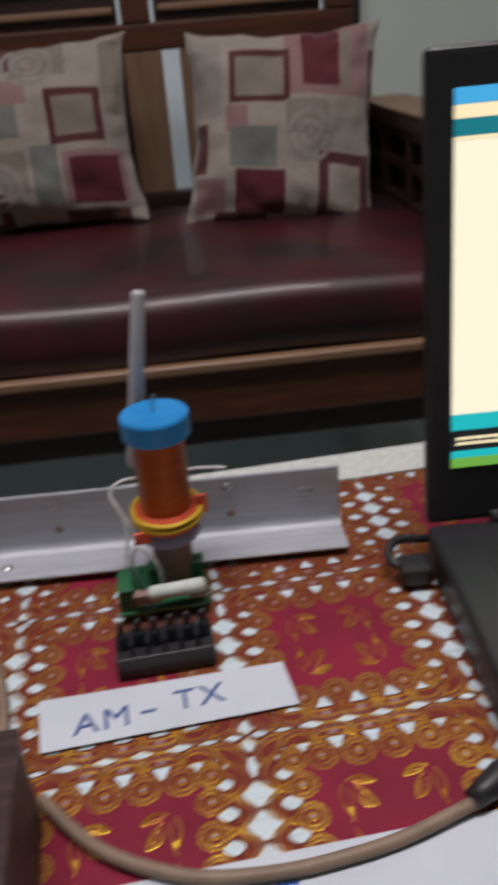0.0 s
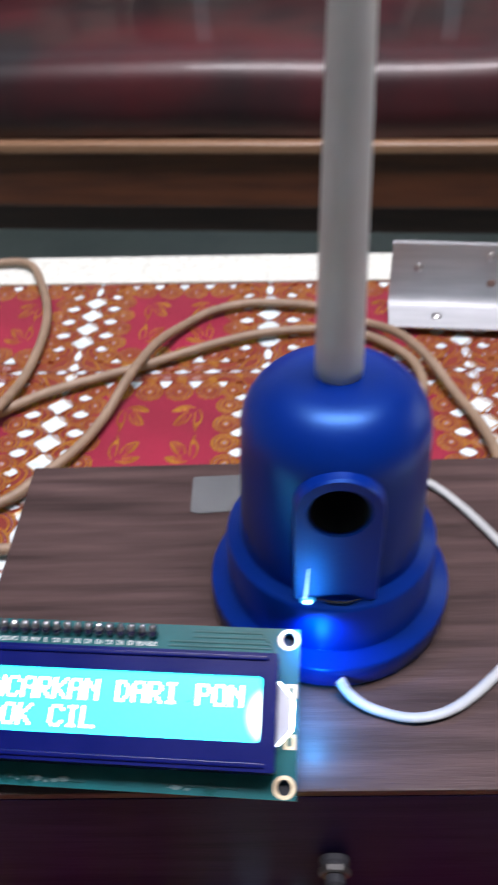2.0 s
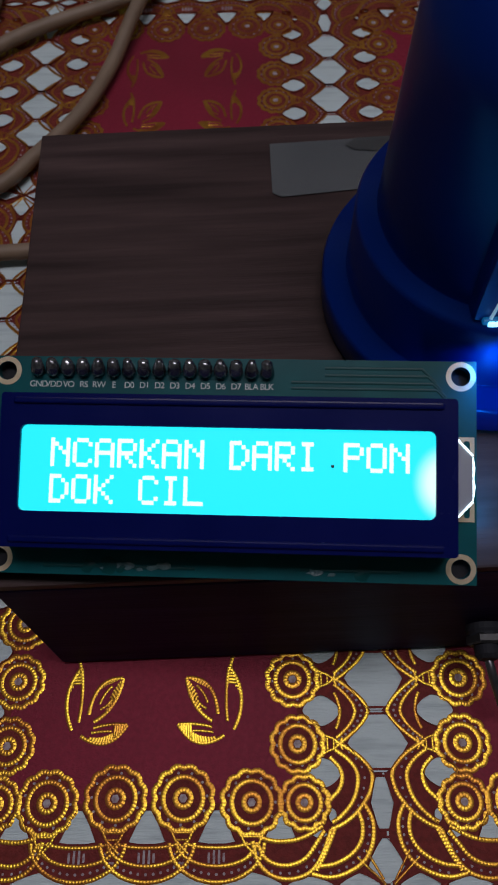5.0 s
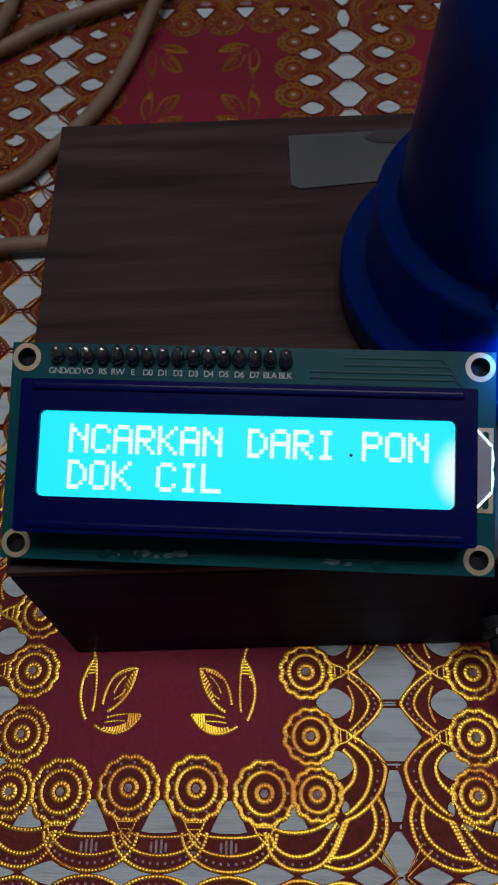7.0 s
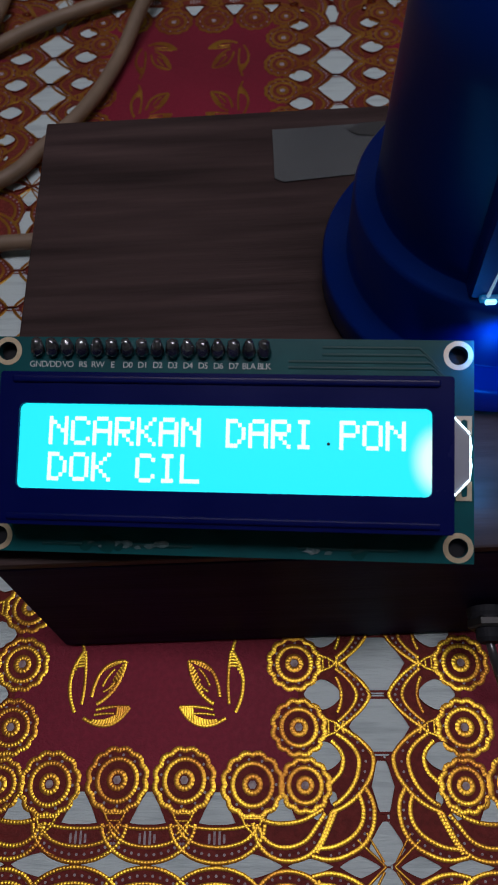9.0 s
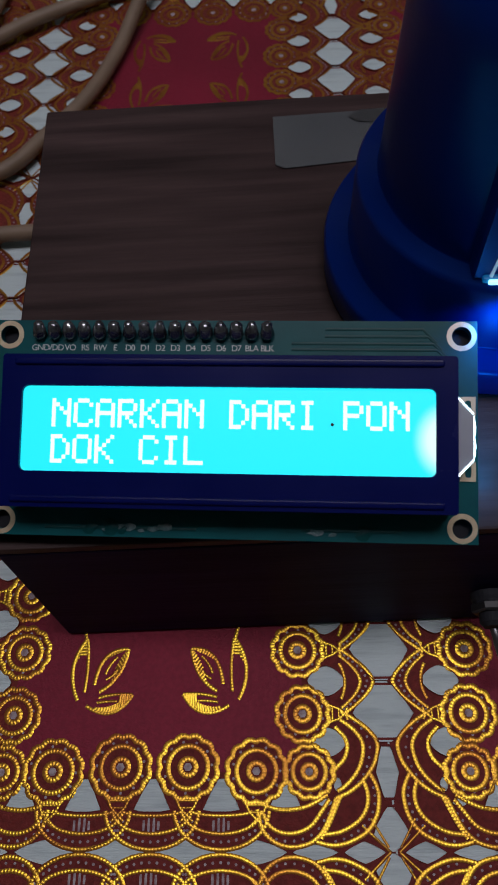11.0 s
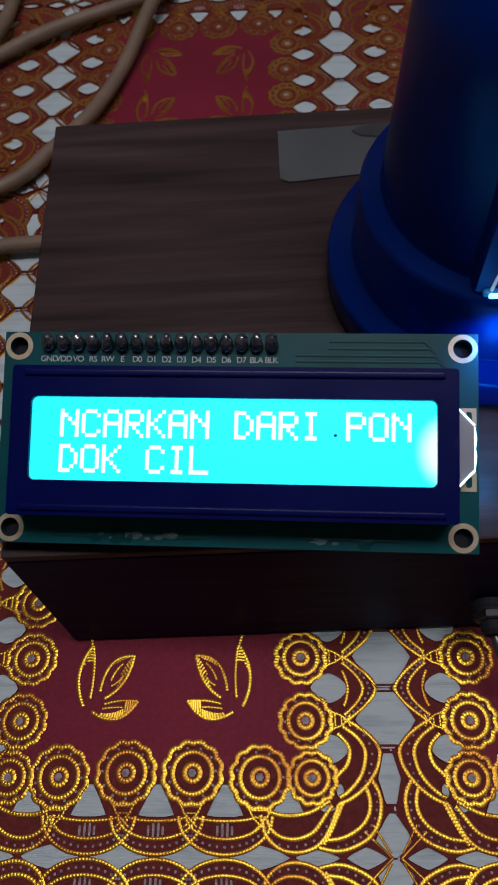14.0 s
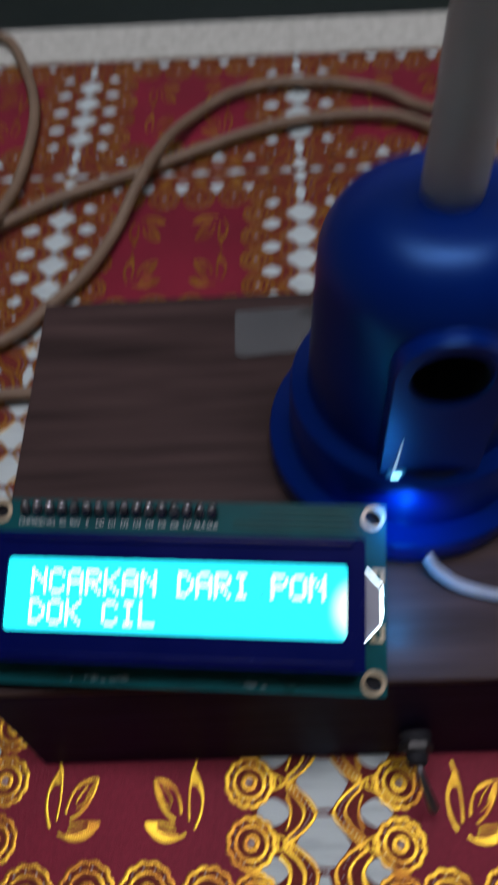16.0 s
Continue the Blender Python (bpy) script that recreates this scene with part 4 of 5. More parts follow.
for k in range(16):
    x = (-32.1 + 2.54 * k) * mm
    bm = tube([(x, 15.1 * mm, 0.1 * mm), (x, 15.5 * mm, 0.8 * mm), (x, 16.3 * mm, 1.2 * mm), (x + 0.15 * mm * math.sin(5 * k), 17.0 * mm, 1.7 * mm), (x + 0.2 * mm * math.sin(5 * k), 17.3 * mm, 1.9 * mm)], [0.9 * mm, 1.22 * mm, (1.1 + 0.12 * math.sin(7 * k)) * mm, (0.85 + 0.15 * math.sin(3 * k)) * mm, 0.5 * mm], 8)
    part("solder_joint", bm, "solder", lcd, smooth=True)
    label = part("pin_label", text_mesh(LABELS[k], 1.45 * mm, 0.88), "silk", lcd)
    label.location = (x, 13.3 * mm, 0.03 * mm)
runs = [[(x0, y), (x1, y), (x1 + 2.2, y - 2.2)] for y, x0, x1 in ((16.6, 15.5, 31.3), (15.4, 15.5, 32.2), (14.2, 10, 33.0), (13.2, 10, 33.6))]
for run in runs + [[(12, -16.3), (28, -16.3)], [(-30, -16.6), (-5, -16.6)]]:
    part("copper_trace", tube([(x * mm, y * mm, 0.0) for x, y in run], 0.26 * mm, 8, flat=0.30), "trace", lcd)
part("backlight_housing", plate([(35.7 * mm, -7.6 * mm), (38.6 * mm, -4.6 * mm), (38.6 * mm, 2.2 * mm), (35.7 * mm, 5.2 * mm)], 0.1 * mm, 3.4 * mm), "diffuser", lcd, "grey plastic backlight end")
rng = random.Random(5)
for gx, gy, wide in ((-16.5, -16.4, 1.7), (-12.0, -16.6, 1.1), (-10.0, -16.2, 1.6), (-14.0, -16.9, 0.7), (14.5, -16.6, 1.5), (17.0, -16.9, 0.8), (-20.0, -16.8, 0.6)):
    edge = [((gx + wide * (0.6 + 0.6 * rng.random()) * math.cos(t)) * mm, (gy + 0.34 * wide * (0.6 + 0.8 * rng.random()) * math.sin(t)) * mm) for t in [2 * math.pi * k / 11 for k in range(11)]]
    part("glue_smear", plate(edge, 0.02 * mm, 0.12 * mm), "glue", lcd, "dried clear glue")

for y0, y1 in ((-8.0, -4.9), (2.5, 5.6)):
    part("solder_tab", rect_hole([(37.1 * mm, y0 * mm), (39.6 * mm, y0 * mm), (39.6 * mm, y1 * mm), (37.1 * mm, y1 * mm)], [rounded(37.9 * mm, 38.9 * mm, (y0 + 0.6) * mm, (y1 - 0.6) * mm, 0.4 * mm)], 0.02 * mm, 0.25 * mm), "pad", lcd)
for pts in ([(38.65, -4.6), (38.9, -2.4), (38.7, -1.2), (38.9, 0.4), (38.65, 2.2)], [(35.8, 5.4), (38.6, 2.4)], [(35.8, -7.8), (38.6, -4.8)]):
    w = 0.32 if len(pts) > 2 else 0.15
    part("light_leak", tube([(x * mm, y * mm, 3.5 * mm if len(pts) < 3 else 2.4 * mm) for x, y in pts], w * mm, 8), "lcd_bar", lcd, "bright light at the backlight edge")
for x, y, s in ((-22.5, -16.6, 1.1), (-19.0, -16.4, 1.5), (-17.0, -16.8, 0.8), (22.0, -16.6, 1.3)):
    bm = lathe([(0.0, 0.28 * mm), (0.5 * s * mm, 0.2 * mm), (s * mm, 0.02 * mm)], 14, (x * mm, y * mm, 0))
    for v in bm.verts:
        v.co.x += 0.3 * mm * math.sin(v.co.y * 3000)
    part("glue_blob", bm, "trace", lcd, "glossy flux residue", smooth=True)
# added black posts carry the board and darken the screw holes from behind
for x, y in holes:
    part("hole_dark_post", lathe([(0.0, -2.2 * mm), (2.3 * mm, -2.2 * mm), (2.3 * mm, (-6.5 if y < 0 else -15.0) * mm), (0.0, (-6.5 if y < 0 else -15.0) * mm)], 18, (x, y, 0)), "cavity", lcd, "unseen post added under a screw hole, black to darken it")

# ---- cables ----
def cable(points, label, r=0.0023):
    return tagged(part("cable", tube(smooth_line(points, 12), r, 12), "cable", smooth=True), label, "cable", "brown cables on the table")


R = 0.0030
front = cable([(-0.0085, 0.252, R), (0.002, 0.2385, R), (0.0140, 0.2265, R), (0.0310, 0.2165, R), (0.0470, 0.2110, R), (0.0680, 0.2085, R), (0.0870, 0.2090, R), (0.1080, 0.2115, R), (0.1345, 0.2180, R + 0.001)],
              "light brown cable lying over the paper to a black plug")
R2 = 0.0068
cable([(-0.0230, 0.2480, R), (-0.0258, 0.2900, R), (-0.0292, 0.3120, R), (-0.0365, 0.3340, R), (-0.0460, 0.3560, R2), (-0.0570, 0.3750, R2), (-0.0700, 0.3900, R), (-0.0820, 0.4010, R), (-0.1000, 0.4075, R), (-0.1190, 0.4100, R),
       (-0.1330, 0.4090, R), (-0.1480, 0.4020, R), (-0.1600, 0.3900, R), (-0.1710, 0.3680, R2), (-0.1800, 0.3420, R2), (-0.1875, 0.3180, R), (-0.1955, 0.2965, R), (-0.2075, 0.2785, R), (-0.2190, 0.2650, R), (-0.2480, 0.2520, R)],
      "light brown cable looping over the tablecloth behind the box")
cable([(-0.1050, 0.2530, R), (-0.0900, 0.2940, R), (-0.0680, 0.3100, R), (-0.0530, 0.3270, R), (-0.0490, 0.3430, R), (-0.0530, 0.3600, R), (-0.0660, 0.3750, R), (-0.0800, 0.3830, R), (-0.0985, 0.3845, R), (-0.1210, 0.3815, R),
       (-0.1440, 0.3725, R), (-0.1750, 0.3555, R), (-0.1905, 0.3480, R), (-0.2128, 0.3370, R), (-0.2282, 0.3258, R), (-0.2600, 0.3000, R), (-0.3000, 0.2850, R)], "light brown cable looping over the tablecloth behind the box")
cable([(-0.2330, 0.3150, R2 + 0.002), (-0.2300, 0.3500, R), (-0.2312, 0.3940, R), (-0.2425, 0.4310, R), (-0.2590, 0.4560, R + 0.001), (-0.2960, 0.4480, R), (-0.3250, 0.4200, R)], "light brown cable bending across the tablecloth corner")
cable([(-0.1900, 0.2430, R), (-0.2060, 0.2420, R), (-0.2200, 0.2405, R), (-0.2500, 0.2330, R), (-0.2900, 0.2300, R)], "light brown cable leaving the side of the box")
plug = thing("audio_plug", (0.1345, 0.2180, 0.0062), "black plastic plug on the end of the brown cable", "plug")
part("grip", tube([(-0.001, 0, -0.001), (0.004, 0.002, 0), (0.012, 0.006, 0), (0.026, 0.012, 0), (0.034, 0.0155, 0)], [0.0034, 0.0042, 0.0052, 0.0056, 0.0048], 16), "black", plug, smooth=True)
part("tip", tube([(0.034, 0.0155, 0), (0.046, 0.021, 0)], 0.0018, 12), "steel", plug, smooth=True)

# ---- paper sheets ----
sheet = tagged(part("paper_sheet", plate([(0.0030, 0.0900), (0.1560, 0.0700), (0.1560, 0.2165), (0.0005, 0.2165)], 0.0002, 0.0004), "paper"), "white sheet of paper lying on the tablecloth", "paper")
for stroke in (((0.0480, 0.1915), (0.0525, 0.1975), (0.0590, 0.2035), (0.0655, 0.2058), (0.0715, 0.2060)),
               ((0.0488, 0.1930), (0.0560, 0.1962), (0.0620, 0.1990), (0.0684, 0.1992), (0.0725, 0.1980)),
               ((0.0722, 0.2062), (0.0700, 0.2020), (0.0735, 0.1990), (0.0695, 0.1955), (0.0712, 0.1915), (0.0745, 0.1965)),
               ((0.0745, 0.1965), (0.0742, 0.1905), (0.0775, 0.1938), (0.0806, 0.1940), (0.0800, 0.1892), (0.0835, 0.1890), (0.0872, 0.1918))):
    part("ink_stroke", tube(smooth_line([(x, y, 0.00042) for x, y in stroke], 8), 0.00060, 6, flat=0.4), "pen_blue", sheet, "blue pen stroke")
card = thing("paper_label", m=pose(0.0385, 0.2875, 0.0007, 0, 0, 0.3) @ pose(0, 0, 0), label="white paper strip lettered in blue pen on the cloth", category="label")
part("strip", plate([(-0.0520, 0.0138), (-0.0495, -0.0130), (0.0500, -0.0118), (0.0480, 0.0122)][::-1], 0.0, 0.0003), "paper", card)
for letters, x, y in (("AM", -0.0264, -0.0028), ("-", -0.0085, -0.0008), ("TX", 0.0120, 0.0006)):
    words = part("writing", text_mesh(letters, 0.0150, 1.12), "ink", card, "blue handwritten letters")
    words.location, words.rotation_euler = (x, y, 0.0004), (0, 0, radians(2))
    words.scale.x = 1.7 if letters == "-" else 1.0

# ---- aluminium angle ----
ang = math.atan2(-0.0175, 0.1935)
bar = thing("aluminium_angle", m=pose(0.0385, 0.3890, 0.0008, 0, 0, math.degrees(ang)), label="pale aluminium angle bar with screws lying on the cloth", category="angle bar")
fillet = [(0.0135 - 0.0050 * (1 - math.cos(radians(15 * k))), 0.0065 - 0.0050 * math.sin(radians(15 * k))) for k in range(7)]
outline = [(-0.0130, 0.0026), (-0.0132, 0.0036), (-0.0128, 0.0040)] + [(y, z + 0.0004 * (k > 3)) for k, (y, z) in reversed(list(enumerate(fillet)))] + [(0.0135, 0.0338), (0.0138, 0.0345), (0.0152, 0.0345), (0.0155, 0.0340), (0.0155, 0.0006), (0.0150, 0.0), (0.0110, 0.0)]
bm = bmesh.new()
ends = [[bm.verts.new((x, y, z)) for y, z in outline] for x in (-0.0975, 0.0975)]
for k in range(len(outline)):
    j = (k + 1) % len(outline)
    bm.faces.new((ends[0][k], ends[0][j], ends[1][j], ends[1][k]))
bm.faces.new(ends[0])
bm.faces.new(ends[1][::-1])
bmesh.ops.recalc_face_normals(bm, faces=bm.faces)
part("profile", bm, "aluminium", bar)
for x, z in ((-0.084, 0.021), (-0.050, 0.028), (0.040, 0.0285), (0.078, 0.022), (0.082, 0.022)):
    bm = lathe([(0.0, 0.0016), (0.0014, 0.0013), (0.0024, 0.0)], 16)
    bmesh.ops.rotate(bm, verts=bm.verts, matrix=Matrix.Rotation(radians(90), 3, "X"))
    s = part("screw", bm, "steel", bar, smooth=True)
    s.location = (x, 0.0135, z)
# two screw holes and the shade in them, put on as brown discs
for x, z in ((-0.048, 0.0135), (0.041, 0.013)):
    bm = lathe([(0.0, 0.0003), (0.0020, 0.0003), (0.0022, 0.0)], 16)
    bmesh.ops.rotate(bm, verts=bm.verts, matrix=Matrix.Rotation(radians(90), 3, "X"))
    s = part("screw_hole_disc", bm, "neck", bar, "brown disc standing in for a shaded screw hole", smooth=True)
    s.location = (x, 0.0135, z)
for x in (-0.074,):
    bm = lathe([(0.0, 0.0012), (0.0016, 0.0010), (0.0027, 0.0)], 16)
    s = part("screw", bm, "steel", bar, smooth=True)
    s.location = (x, -0.002, 0.0036)

# ---- coil transmitter ----
KX, KY = 0.0480, 0.3640
tx = thing("coil_transmitter", (KX, KY, 0.0006), "copper wire coil with a blue cap on a circuit board", "transmitter")
part("coil", lathe([(0.0, 0.040)] + [(0.0117 + 0.00022 * math.sin(math.pi * k), 0.040 + 0.0425 * k / 60) for k in [q + (q % 2) * 0.5 for q in range(61)]], 40), "copper", tx, "tight winding of orange copper wire", smooth=True)
part("cap", lathe([(0.0, 0.0810), (0.0143, 0.0810), (0.0150, 0.0818), (0.0151, 0.0905), (0.0144, 0.0917), (0.0020, 0.0920), (0.0, 0.0920)], 48), "cap_blue", tx, "bright blue plastic cap", smooth=False)
part("former", lathe([(0.0, 0.036), (0.0135, 0.036), (0.0150, 0.0375), (0.0150, 0.0430), (0.0135, 0.0450), (0.0, 0.0450)], 40), "orange", tx, "orange-red tape collar")
for z in (0.0412, 0.0440):
    ringpts = [(0.0157 * math.cos(2 * math.pi * k / 40), 0.0157 * math.sin(2 * math.pi * k / 40), z + 0.0010 * math.sin(2 * math.pi * k / 40)) for k in range(40)]
    part("band", tube(ringpts, 0.0012, 8, closed=True), "yellow", tx, "yellow rubber band", smooth=True)
ringpts = [(0.0158 * math.cos(2 * math.pi * k / 40), 0.0158 * math.sin(2 * math.pi * k / 40), 0.0426 + 0.0010 * math.sin(2 * math.pi * k / 40)) for k in range(40)]
part("cord", tube(ringpts, 0.0005, 6, closed=True), "black", tx)
part("tape_tag", box(0.0125, 0.0185, -0.004, -0.0025, 0.0405, 0.0500, 0.0006), "orange", tx)
part("tape_tag", box(-0.0165, -0.0085, -0.0125, -0.0110, 0.0335, 0.0395, 0.0006), "orange", tx)
part("flange", lathe([(0.0, 0.0300), (0.0138, 0.0300), (0.0142, 0.0315), (0.0132, 0.0355), (0.0, 0.0360)], 40), "lilac", tx, "lilac plastic flange", smooth=True)
part("neck", lathe([(0.0092, 0.0055), (0.0092, 0.0300)], 32), "neck", tx, smooth=True)
part("board", box(-0.0270, 0.0140, -0.0235, 0.0120, 0.0035, 0.0052, 0.0002), "green_pcb", tx, "small green circuit board")
part("socket", box(-0.0125, 0.0135, -0.0060, 0.0020, 0.0052, 0.0150, 0.0006), "green_pcb", tx)
part("capacitor", box(-0.0270, -0.0195, -0.0220, -0.0060, 0.0052, 0.0170, 0.001), "green_pcb", tx)
for x in (-0.022, 0.010):
    for y in (-0.019, 0.008):
        part("foot", lathe([(0.0, 0.0), (0.0022, 0.0), (0.0022, 0.0035), (0.0, 0.0035)], 12, (x, y, 0)), "black", tx)
part("resistor", tube([(-0.0130, -0.0225, 0.0138), (-0.0120, -0.0225, 0.0139), (0.0110, -0.0225, 0.0146), (0.0122, -0.0225, 0.0146)], [0.0026, 0.0034, 0.0034, 0.0026], 16), "resistor", tx, "pale green ceramic resistor", smooth=True)
part("jumper", box(-0.0200, -0.0080, -0.0240, -0.0195, 0.0090, 0.0145, 0.0006), "neck", tx)
part("jumper", box(0.0040, 0.0130, -0.0235, -0.0190, 0.0080, 0.0130, 0.0006), "neck", tx)
block = thing("terminal_block", (KX - 0.0085, 0.3140, 0.0006), "black screw terminal block with six poles on the cloth", "terminal block")
part("base", box(-0.0205, 0.0205, -0.0085, 0.0065, 0.0, 0.0100, 0.0008), "black", block)
for k in range(6):
    x = -0.0170 + 0.0068 * k
    pole = part("pole", lathe([(0.0, 0.0225), (0.0012, 0.0223), (0.0016, 0.0180), (0.0026, 0.0165), (0.0029, 0.0098)], 16, (x, -0.0005 + 0.0008 * (k % 2), 0)), "cavity", block)
    part("terminal_screw", lathe([(0.0, 0.0232), (0.0010, 0.0231), (0.0011, 0.0224)], 12, (x, -0.0005, 0)), "dark_steel", pole)
for k in range(5):
    part("divider", box(-0.0143 + 0.0068 * k, -0.0129 + 0.0068 * k, -0.0075, 0.0055, 0.0098, 0.0165, 0.0003), "cavity", block)
for pts in ([(-0.0175, -0.006, 0.006), (-0.0190, -0.008, 0.022), (-0.0150, -0.012, 0.032), (-0.0080, -0.014, 0.024), (-0.0070, -0.014, 0.011), (-0.0120, -0.015, 0.0075), (-0.0190, -0.013, 0.009)],
            [(-0.0150, 0.004, 0.030), (-0.0250, 0.010, 0.046), (-0.0200, 0.014, 0.0525), (-0.0050, 0.016, 0.0520), (0.0150, 0.016, 0.0530), (0.0300, 0.016, 0.0510)],
            [(-0.0255, 0.012, 0.047), (-0.0200, 0.004, 0.036), (-0.0215, -0.002, 0.020), (-0.0240, -0.004, 0.010)]):
    part("loose_lead", tube(smooth_line(pts, 6), 0.0008, 8), "clear_wire", tx, "thin clear insulated lead", smooth=True)
part("pin", tube([(0, 0, 0.0915), (0.0004, 0, 0.098), (0.001, 0, 0.100)], 0.0006, 8), "steel", tx)
part("antenna_stick", tube([(-0.0120, 0.022, 0.056), (-0.0115, 0.022, 0.058), (0.0004, 0.021, 0.138), (0.0006, 0.021, 0.139)], [0.0038, 0.0044, 0.0029, 0.0026], 20), "rod", tx, "translucent white stick behind the coil", smooth=True)
part("stick_clip", box(-0.0110, -0.0020, 0.012, 0.0240, 0.066, 0.0690, 0.0006), "clear_wire", tx)

# ---- laptop ----
lap = thing("laptop", m=pose(0.1680, 0.3480, 0.0012, 0, 0, -6.5), label="open black laptop showing a program window on the tablecloth", category="laptop")
LW, LD, LH = 0.335, 0.228, 0.204
part("base", box(0, LW, -LD, 0.004, 0.0, 0.0200, 0.004, seg=3), "laptop", lap)
part("keyboard_deck", box(0.020, LW - 0.020, -0.125, -0.020, 0.0198, 0.0206, 0.0003), "black", lap)
lid_body = part("screen_lid", box(0, LW, -0.0005, 0.0075, 0.0, LH, 0.0035, seg=3), "laptop", lap, "black screen frame standing open")
lid_body.location, lid_body.rotation_euler = (0, 0.004, 0.0195), (radians(-5), radians(-0.9), 0)
SX0, SX1, SZ0, SZ1 = 0.0110, LW - 0.011, 0.029, LH - 0.015
rows = [("screen_green", 0.0, 0.030), ("screen_teal", 0.030, 0.052), ("screen_dark", 0.052, 0.115), ("screen_teal", 0.115, 0.163), ("screen_page", 0.163, 0.880), ("screen_tan", 0.880, 0.890), ("screen_deep", 0.890, 0.930), ("screen_tan", 0.930, 0.962), ("screen_blue", 0.962, 1.0)]
for name, a, c in rows:
    s = part("screen_area", box(SX0, SX1, -0.0012, -0.0007, SZ0 + (SZ1 - SZ0) * a, SZ0 + (SZ1 - SZ0) * c - 0.0001), name, lid_body)
for z in (0.070, 0.086):
    part("text_bar", box(SX0 + 0.002, SX0 + 0.060, -0.0014, -0.0012, SZ0 + (SZ1 - SZ0) * z, SZ0 + (SZ1 - SZ0) * (z + 0.008)), "screen_tan", lid_body)
key_me = mesh_of("key", box(-0.0075, 0.0075, -0.0072, 0.0072, 0, 0.0022, 0.0008, seg=1))
key_me.materials.append(M["key"])
for r in range(6):
    for c in range(15):
        k = new("key", key_me)
        k.parent = lap
        k.location = (0.032 + 0.0188 * c + 0.003 * (r % 3), -0.030 - 0.0176 * r, 0.0206)
part("hinge", tube([(0.03, 0.004, 0.021), (0.07, 0.004, 0.021)], 0.004, 12), "laptop", lap)
dongle = thing("cable_plug", m=pose(0.1560, 0.3380, 0.006, 0, 0, -6.5), label="black moulded plug pushed into the laptop side", category="plug")
part("grip", box(-0.0060, 0.0090, -0.0070, 0.0070, -0.004, 0.006, 0.003, seg=3), "black", dongle)
part("lead", tube(smooth_line([(-0.004, 0.0, 0.002), (-0.009, 0.008, 0.004), (-0.004, 0.017, 0.006), (0.008, 0.020, 0.004), (0.020, 0.024, 0.0)], 8), 0.0022, 10), "black", dongle, smooth=True)

# ---- sofa ----
SY = radians(-3.4)
sofa = thing("sofa", m=Matrix.Translation((0.1, 0.855, FLOOR)) @ Matrix.Rotation(SY, 4, "Z"), label="dark carved wooden sofa with a maroon leather seat behind the table", category="sofa")
F = -FLOOR
L0, L1 = -1.15, 0.40
bm = bmesh.new()
NX, NP = 60, []
pro = [(0.010, -0.078), (0.000, -0.070), (-0.004, -0.045), (-0.002, -0.020), (0.006, -0.006), (0.022, 0.001), (0.06, 0.004), (0.15, 0.003), (0.30, 0.0), (0.45, -0.006), (0.56, -0.012), (0.56, -0.078)]
cols = []
for i in range(NX + 1):
    x = L0 + (L1 - L0) * i / NX
    cols.append([bm.verts.new((x, y - 0.008, F + z + 0.004 * noise.noise((x * 5, y * 6, 0)))) for y, z in pro])
for i in range(NX):
    for k in range(len(pro) - 1):
        bm.faces.new((cols[i][k + 1], cols[i + 1][k + 1], cols[i + 1][k], cols[i][k]))
bm.faces.new(cols[0])
bm.faces.new(cols[-1][::-1])
part("seat_cushion", bm, "leather", sofa, "shiny maroon leather seat pad", smooth=True)
part("front_rail", box(L0 - 0.02, L1 + 0.06, -0.010, 0.040, F - 0.148, F - 0.086, 0.004), "sofa_wood", sofa)
part("rail_edge", box(L0 - 0.02, L1 + 0.06, -0.018, 0.045, F - 0.086, F - 0.075, 0.003, seg=3), "sofa_edge", sofa, "lighter top edge")
# dark lip deepened to stand in for the shade under the sofa
part("rail_shade_lip", box(L0 - 0.02, L1 + 0.06, 0.000, 0.042, F - 0.180, F - 0.148, 0.003), "sofa_dark", sofa)
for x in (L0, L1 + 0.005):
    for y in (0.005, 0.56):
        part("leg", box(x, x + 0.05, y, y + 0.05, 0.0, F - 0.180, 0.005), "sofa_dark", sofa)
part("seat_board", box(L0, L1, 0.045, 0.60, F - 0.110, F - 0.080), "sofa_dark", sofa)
YB = 0.585
part("top_rail", box(L0 - 0.02, L1 - 0.090, YB, YB + 0.030, F + 0.222, F + 0.262, 0.004), "sofa_wood", sofa)
part("crest_rail", box(L0 - 0.02, L1 - 0.090, YB - 0.004, YB + 0.034, F + 0.318, F + 0.420, 0.006), "sofa_wood", sofa)
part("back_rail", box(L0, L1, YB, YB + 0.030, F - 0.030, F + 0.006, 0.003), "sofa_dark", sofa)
for x in (-0.86, -0.45, -0.055, 0.265):
    part("stile", box(x, x + 0.045, YB - 0.002, YB + 0.032, F + 0.262, F + 0.318, 0.003), "sofa_wood", sofa)
for x0, x1 in ((-0.815, -0.450), (-0.405, -0.055), (-0.010, 0.265)):
    part("carved_panel", box(x0 + 0.006, x1 - 0.006, YB + 0.010, YB + 0.022, F + 0.262, F + 0.318, 0.003), "sofa_dark", sofa)
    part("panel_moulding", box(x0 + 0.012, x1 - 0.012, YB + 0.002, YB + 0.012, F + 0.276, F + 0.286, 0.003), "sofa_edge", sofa)
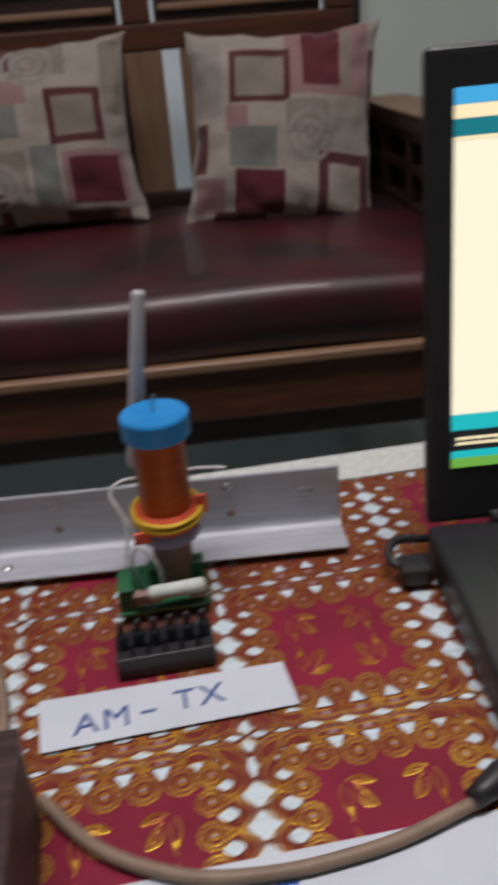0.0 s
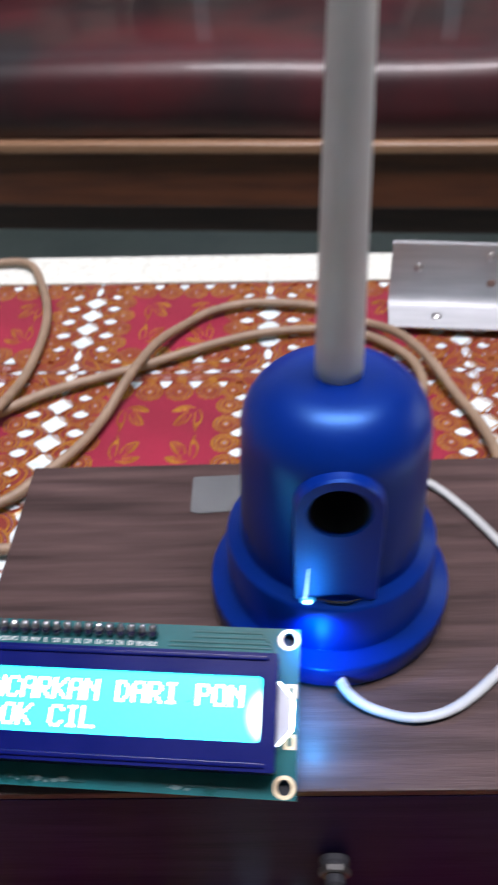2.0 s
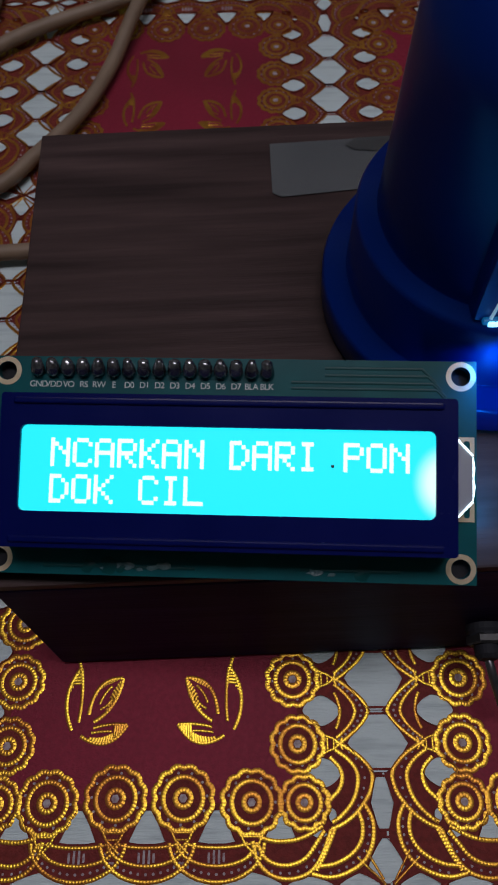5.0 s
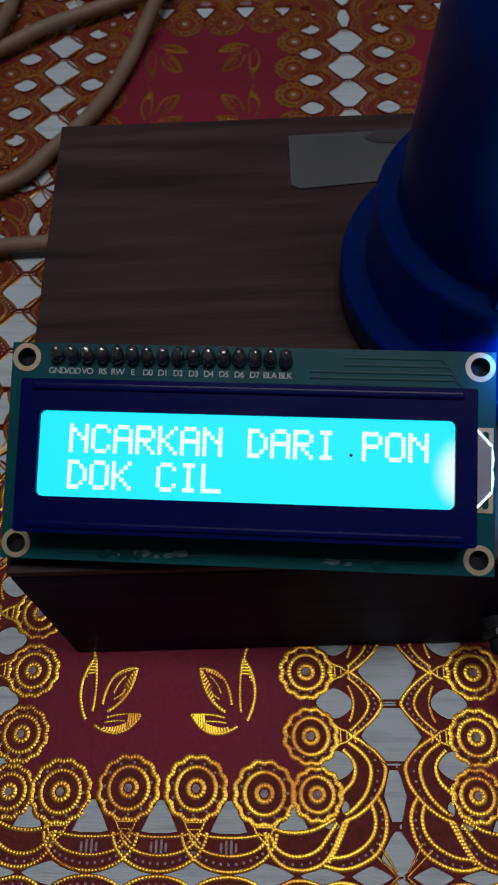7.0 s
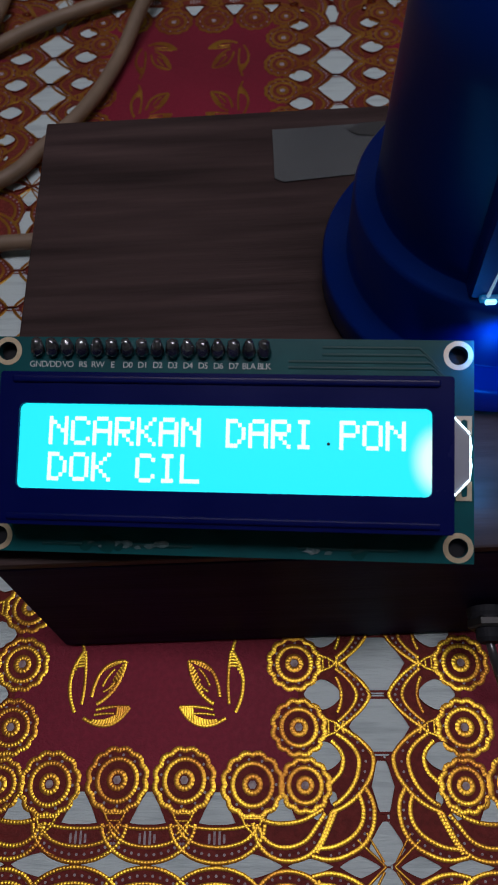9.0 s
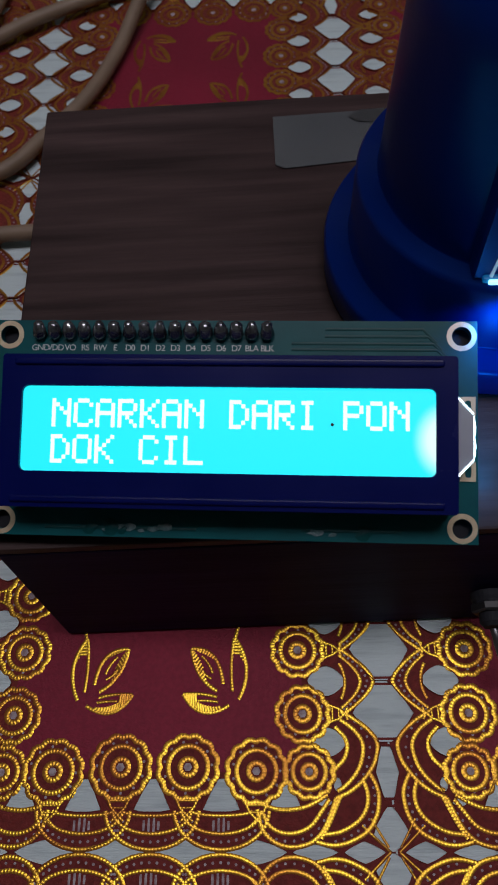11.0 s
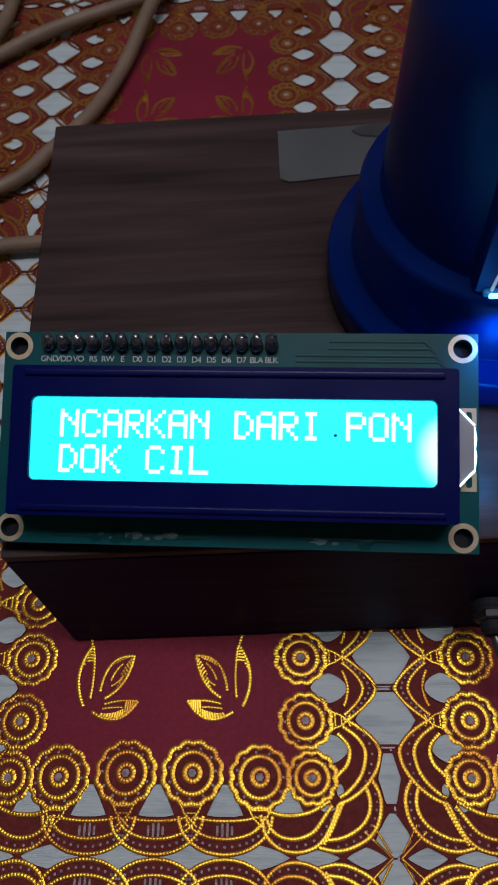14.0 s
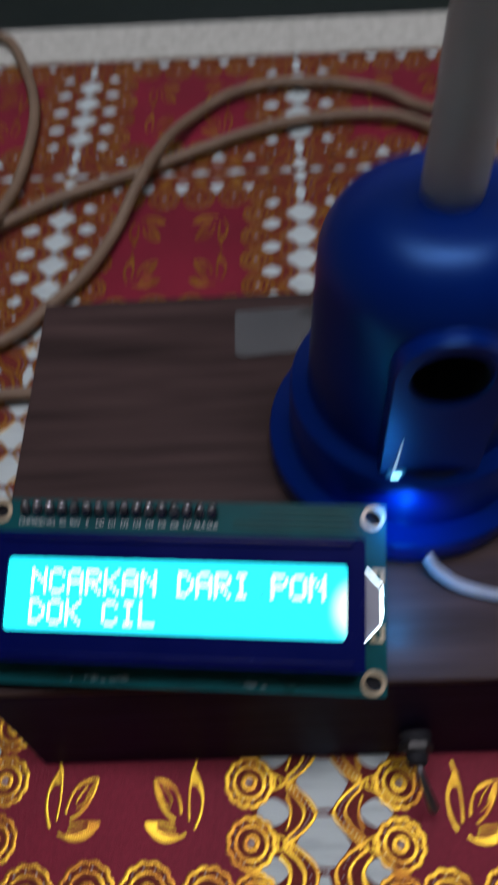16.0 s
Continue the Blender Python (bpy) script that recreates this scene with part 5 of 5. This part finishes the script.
for g in (-0.784, -0.384, 0.016):
    part("back_slat", box(g - 0.075, g - 0.014, YB + 0.002, YB + 0.026, F + 0.006, F + 0.222, 0.003), "sofa_post", sofa)
    part("back_slat", box(g + 0.014, g + 0.052, YB + 0.002, YB + 0.026, F + 0.006, F + 0.222, 0.003), "sofa_post", sofa)
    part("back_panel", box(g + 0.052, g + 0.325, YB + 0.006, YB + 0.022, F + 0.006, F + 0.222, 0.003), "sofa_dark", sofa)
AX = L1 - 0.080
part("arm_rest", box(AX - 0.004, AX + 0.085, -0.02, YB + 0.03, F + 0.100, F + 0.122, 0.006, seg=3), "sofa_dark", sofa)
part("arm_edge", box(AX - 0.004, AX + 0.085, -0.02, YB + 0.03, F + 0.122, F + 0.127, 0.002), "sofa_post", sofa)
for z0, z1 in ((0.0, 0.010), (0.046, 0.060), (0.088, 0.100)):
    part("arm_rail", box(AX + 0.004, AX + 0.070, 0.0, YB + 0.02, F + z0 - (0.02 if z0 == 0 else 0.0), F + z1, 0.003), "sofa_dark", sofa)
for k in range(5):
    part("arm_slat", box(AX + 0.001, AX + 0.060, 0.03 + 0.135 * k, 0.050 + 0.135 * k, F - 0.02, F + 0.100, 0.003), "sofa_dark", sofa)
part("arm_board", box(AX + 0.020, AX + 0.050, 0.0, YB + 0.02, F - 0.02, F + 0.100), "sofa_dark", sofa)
tagged(part("wall_curtain", box(-1.3, 0.480, Y1 - 0.02, Y1 - 0.004, FLOOR + 0.2, 1.3, 0.004), "curtain"), "pale grey-blue curtain behind the sofa with an added faint glow", "curtain")

# patchwork cushions: patches as (u0, u1, v0, v1, cloth) on the front
PATCH = [(0.0, 1.0, 0.0, 1.0, "cream"), (0.02, 0.18, 0.58, 0.95, "pale"), (0.50, 0.94, 0.67, 0.99, "rose"), (0.58, 0.77, 0.72, 0.97, "maroon"), (0.78, 0.83, 0.71, 0.95, "sand"),
         (0.22, 0.52, 0.64, 0.91, "umber"), (0.255, 0.485, 0.675, 0.875, "sand"), (0.20, 0.31, 0.51, 0.63, "rose"), (0.22, 0.46, 0.34, 0.53, "sage"), (0.50, 0.72, 0.50, 0.65, "sand"), (0.74, 0.92, 0.44, 0.58, "pale"),
         (0.25, 0.50, 0.10, 0.33, "maroon"), (0.67, 0.97, 0.11, 0.42, "umber"), (0.72, 0.91, 0.155, 0.37, "cream"), (0.02, 0.09, 0.30, 0.55, "umber"), (0.04, 0.20, 0.10, 0.28, "rose"), (0.15, 0.42, 0.03, 0.11, "umber"), (0.95, 1.0, 0.60, 0.9, "maroon")]
PATCH = PATCH[:1] + [(u0, u1, max(0.0, v0 - 0.05), v1 - (0.05 if v1 < 0.95 else 0.0), name) for u0, u1, v0, v1, name in PATCH[1:]]
PATCH_B = [(0.0, 1.0, 0.0, 1.0, "cream"), (0.12, 0.44, 0.80, 0.98, "umber"), (0.17, 0.39, 0.84, 0.96, "sage"), (0.44, 0.70, 0.76, 0.97, "sand"), (0.05, 0.24, 0.34, 0.63, "maroon"), (0.24, 0.45, 0.46, 0.68, "sage"),
           (0.38, 0.50, 0.62, 0.75, "rose"), (0.58, 0.85, 0.42, 0.69, "umber"), (0.615, 0.815, 0.46, 0.65, "sand"), (0.62, 0.94, 0.11, 0.38, "rose"), (0.66, 0.91, 0.10, 0.34, "maroon"), (0.20, 0.46, 0.18, 0.40, "sand"),
           (0.48, 0.60, 0.10, 0.42, "sage"), (0.08, 0.34, 0.0, 0.19, "umber"), (0.13, 0.29, 0.03, 0.145, "sand"), (0.60, 0.92, 0.0, 0.07, "umber"), (0.86, 0.97, 0.55, 0.95, "sand")]
CLOTHS = ["cream", "pale", "umber", "sand", "rose", "maroon", "sage"]


def throw_pillow(m, width, height, patches, seed, rings=(), taper=0.0):
    rng = random.Random(seed)
    n = 96
    made = bmesh.new()
    sheets = []
    for side in (-1, 1):
        rowsv = []
        for i in range(n + 1):
            line = []
            for j in range(n + 1):
                u, v = 2 * i / n - 1, 2 * j / n - 1
                puff = (1 - abs(u) ** 2.6) ** 0.6 * (1 - abs(v) ** 2.6) ** 0.6
                pinch = 1 - 0.11 * (1 - abs(v) ** 2) * abs(u) ** 3
                pinch2 = 1 - 0.11 * (1 - abs(u) ** 2) * abs(v) ** 3
                rim = max(abs(u), abs(v))
                fold = 0.010 * noise.noise((u * 2.2 + seed, v * 2.2, side)) + 0.006 * noise.noise((u * 6 + seed, v * 6, side)) * (0.3 + rim ** 4)
                sway = 0.030 * noise.noise((u * 3.1 + seed, v * 3.1, 9)) * rim ** 4
                pinch, pinch2 = pinch + sway, pinch2 - sway
                edge = max(abs(u), abs(v)) > 0.999
                y = 0.0 if edge else side * 0.055 * puff + fold
                line.append(made.verts.new((u * pinch * width / 2, y, v * pinch2 * (1 + taper * u) * height / 2)) if side < 0 or not edge else sheets[0][i][j])
            rowsv.append(line)
        sheets.append(rowsv)
        for i in range(n):
            for j in range(n):
                vs = (rowsv[i][j], rowsv[i + 1][j], rowsv[i + 1][j + 1], rowsv[i][j + 1])
                f = made.faces.new(vs if side < 0 else vs[::-1])
                u, v = (i + 0.5) / n, (j + 0.5) / n
                for u0, u1, v0, v1, name in patches:
                    if u0 <= u < u1 and v0 <= v < v1:
                        f.material_index = CLOTHS.index(name)
                for ru, rv, radius in rings:
                    d = math.hypot(u - ru, v - rv) / radius
                    if d < 1 and int(d * 5) % 2 == 0:
                        f.material_index = CLOTHS.index("pale")
    ob = thing("throw_pillow", m=m, label="cream throw pillow with maroon and grey patchwork squares on the sofa", category="pillow", group="patchwork pillows on the sofa")
    part("cover", made, CLOTHS, ob, smooth=True)
    return ob


throw_pillow(pose(0.284, 1.240, 0.106, -20, 5, -6), 0.280, 0.290, PATCH, 1, ((0.07, 0.72, 0.11), (0.62, 0.44, 0.12)), 0.08)
throw_pillow(pose(-0.068, 1.320, 0.120, -20, -1, -2), 0.300, 0.275, PATCH_B, 2, ((0.52, 0.84, 0.13), (0.30, 0.22, 0.13)))
throw_pillow(pose(-0.460, 1.340, 0.120, -20, 1, -3), 0.285, 0.275, PATCH, 3)
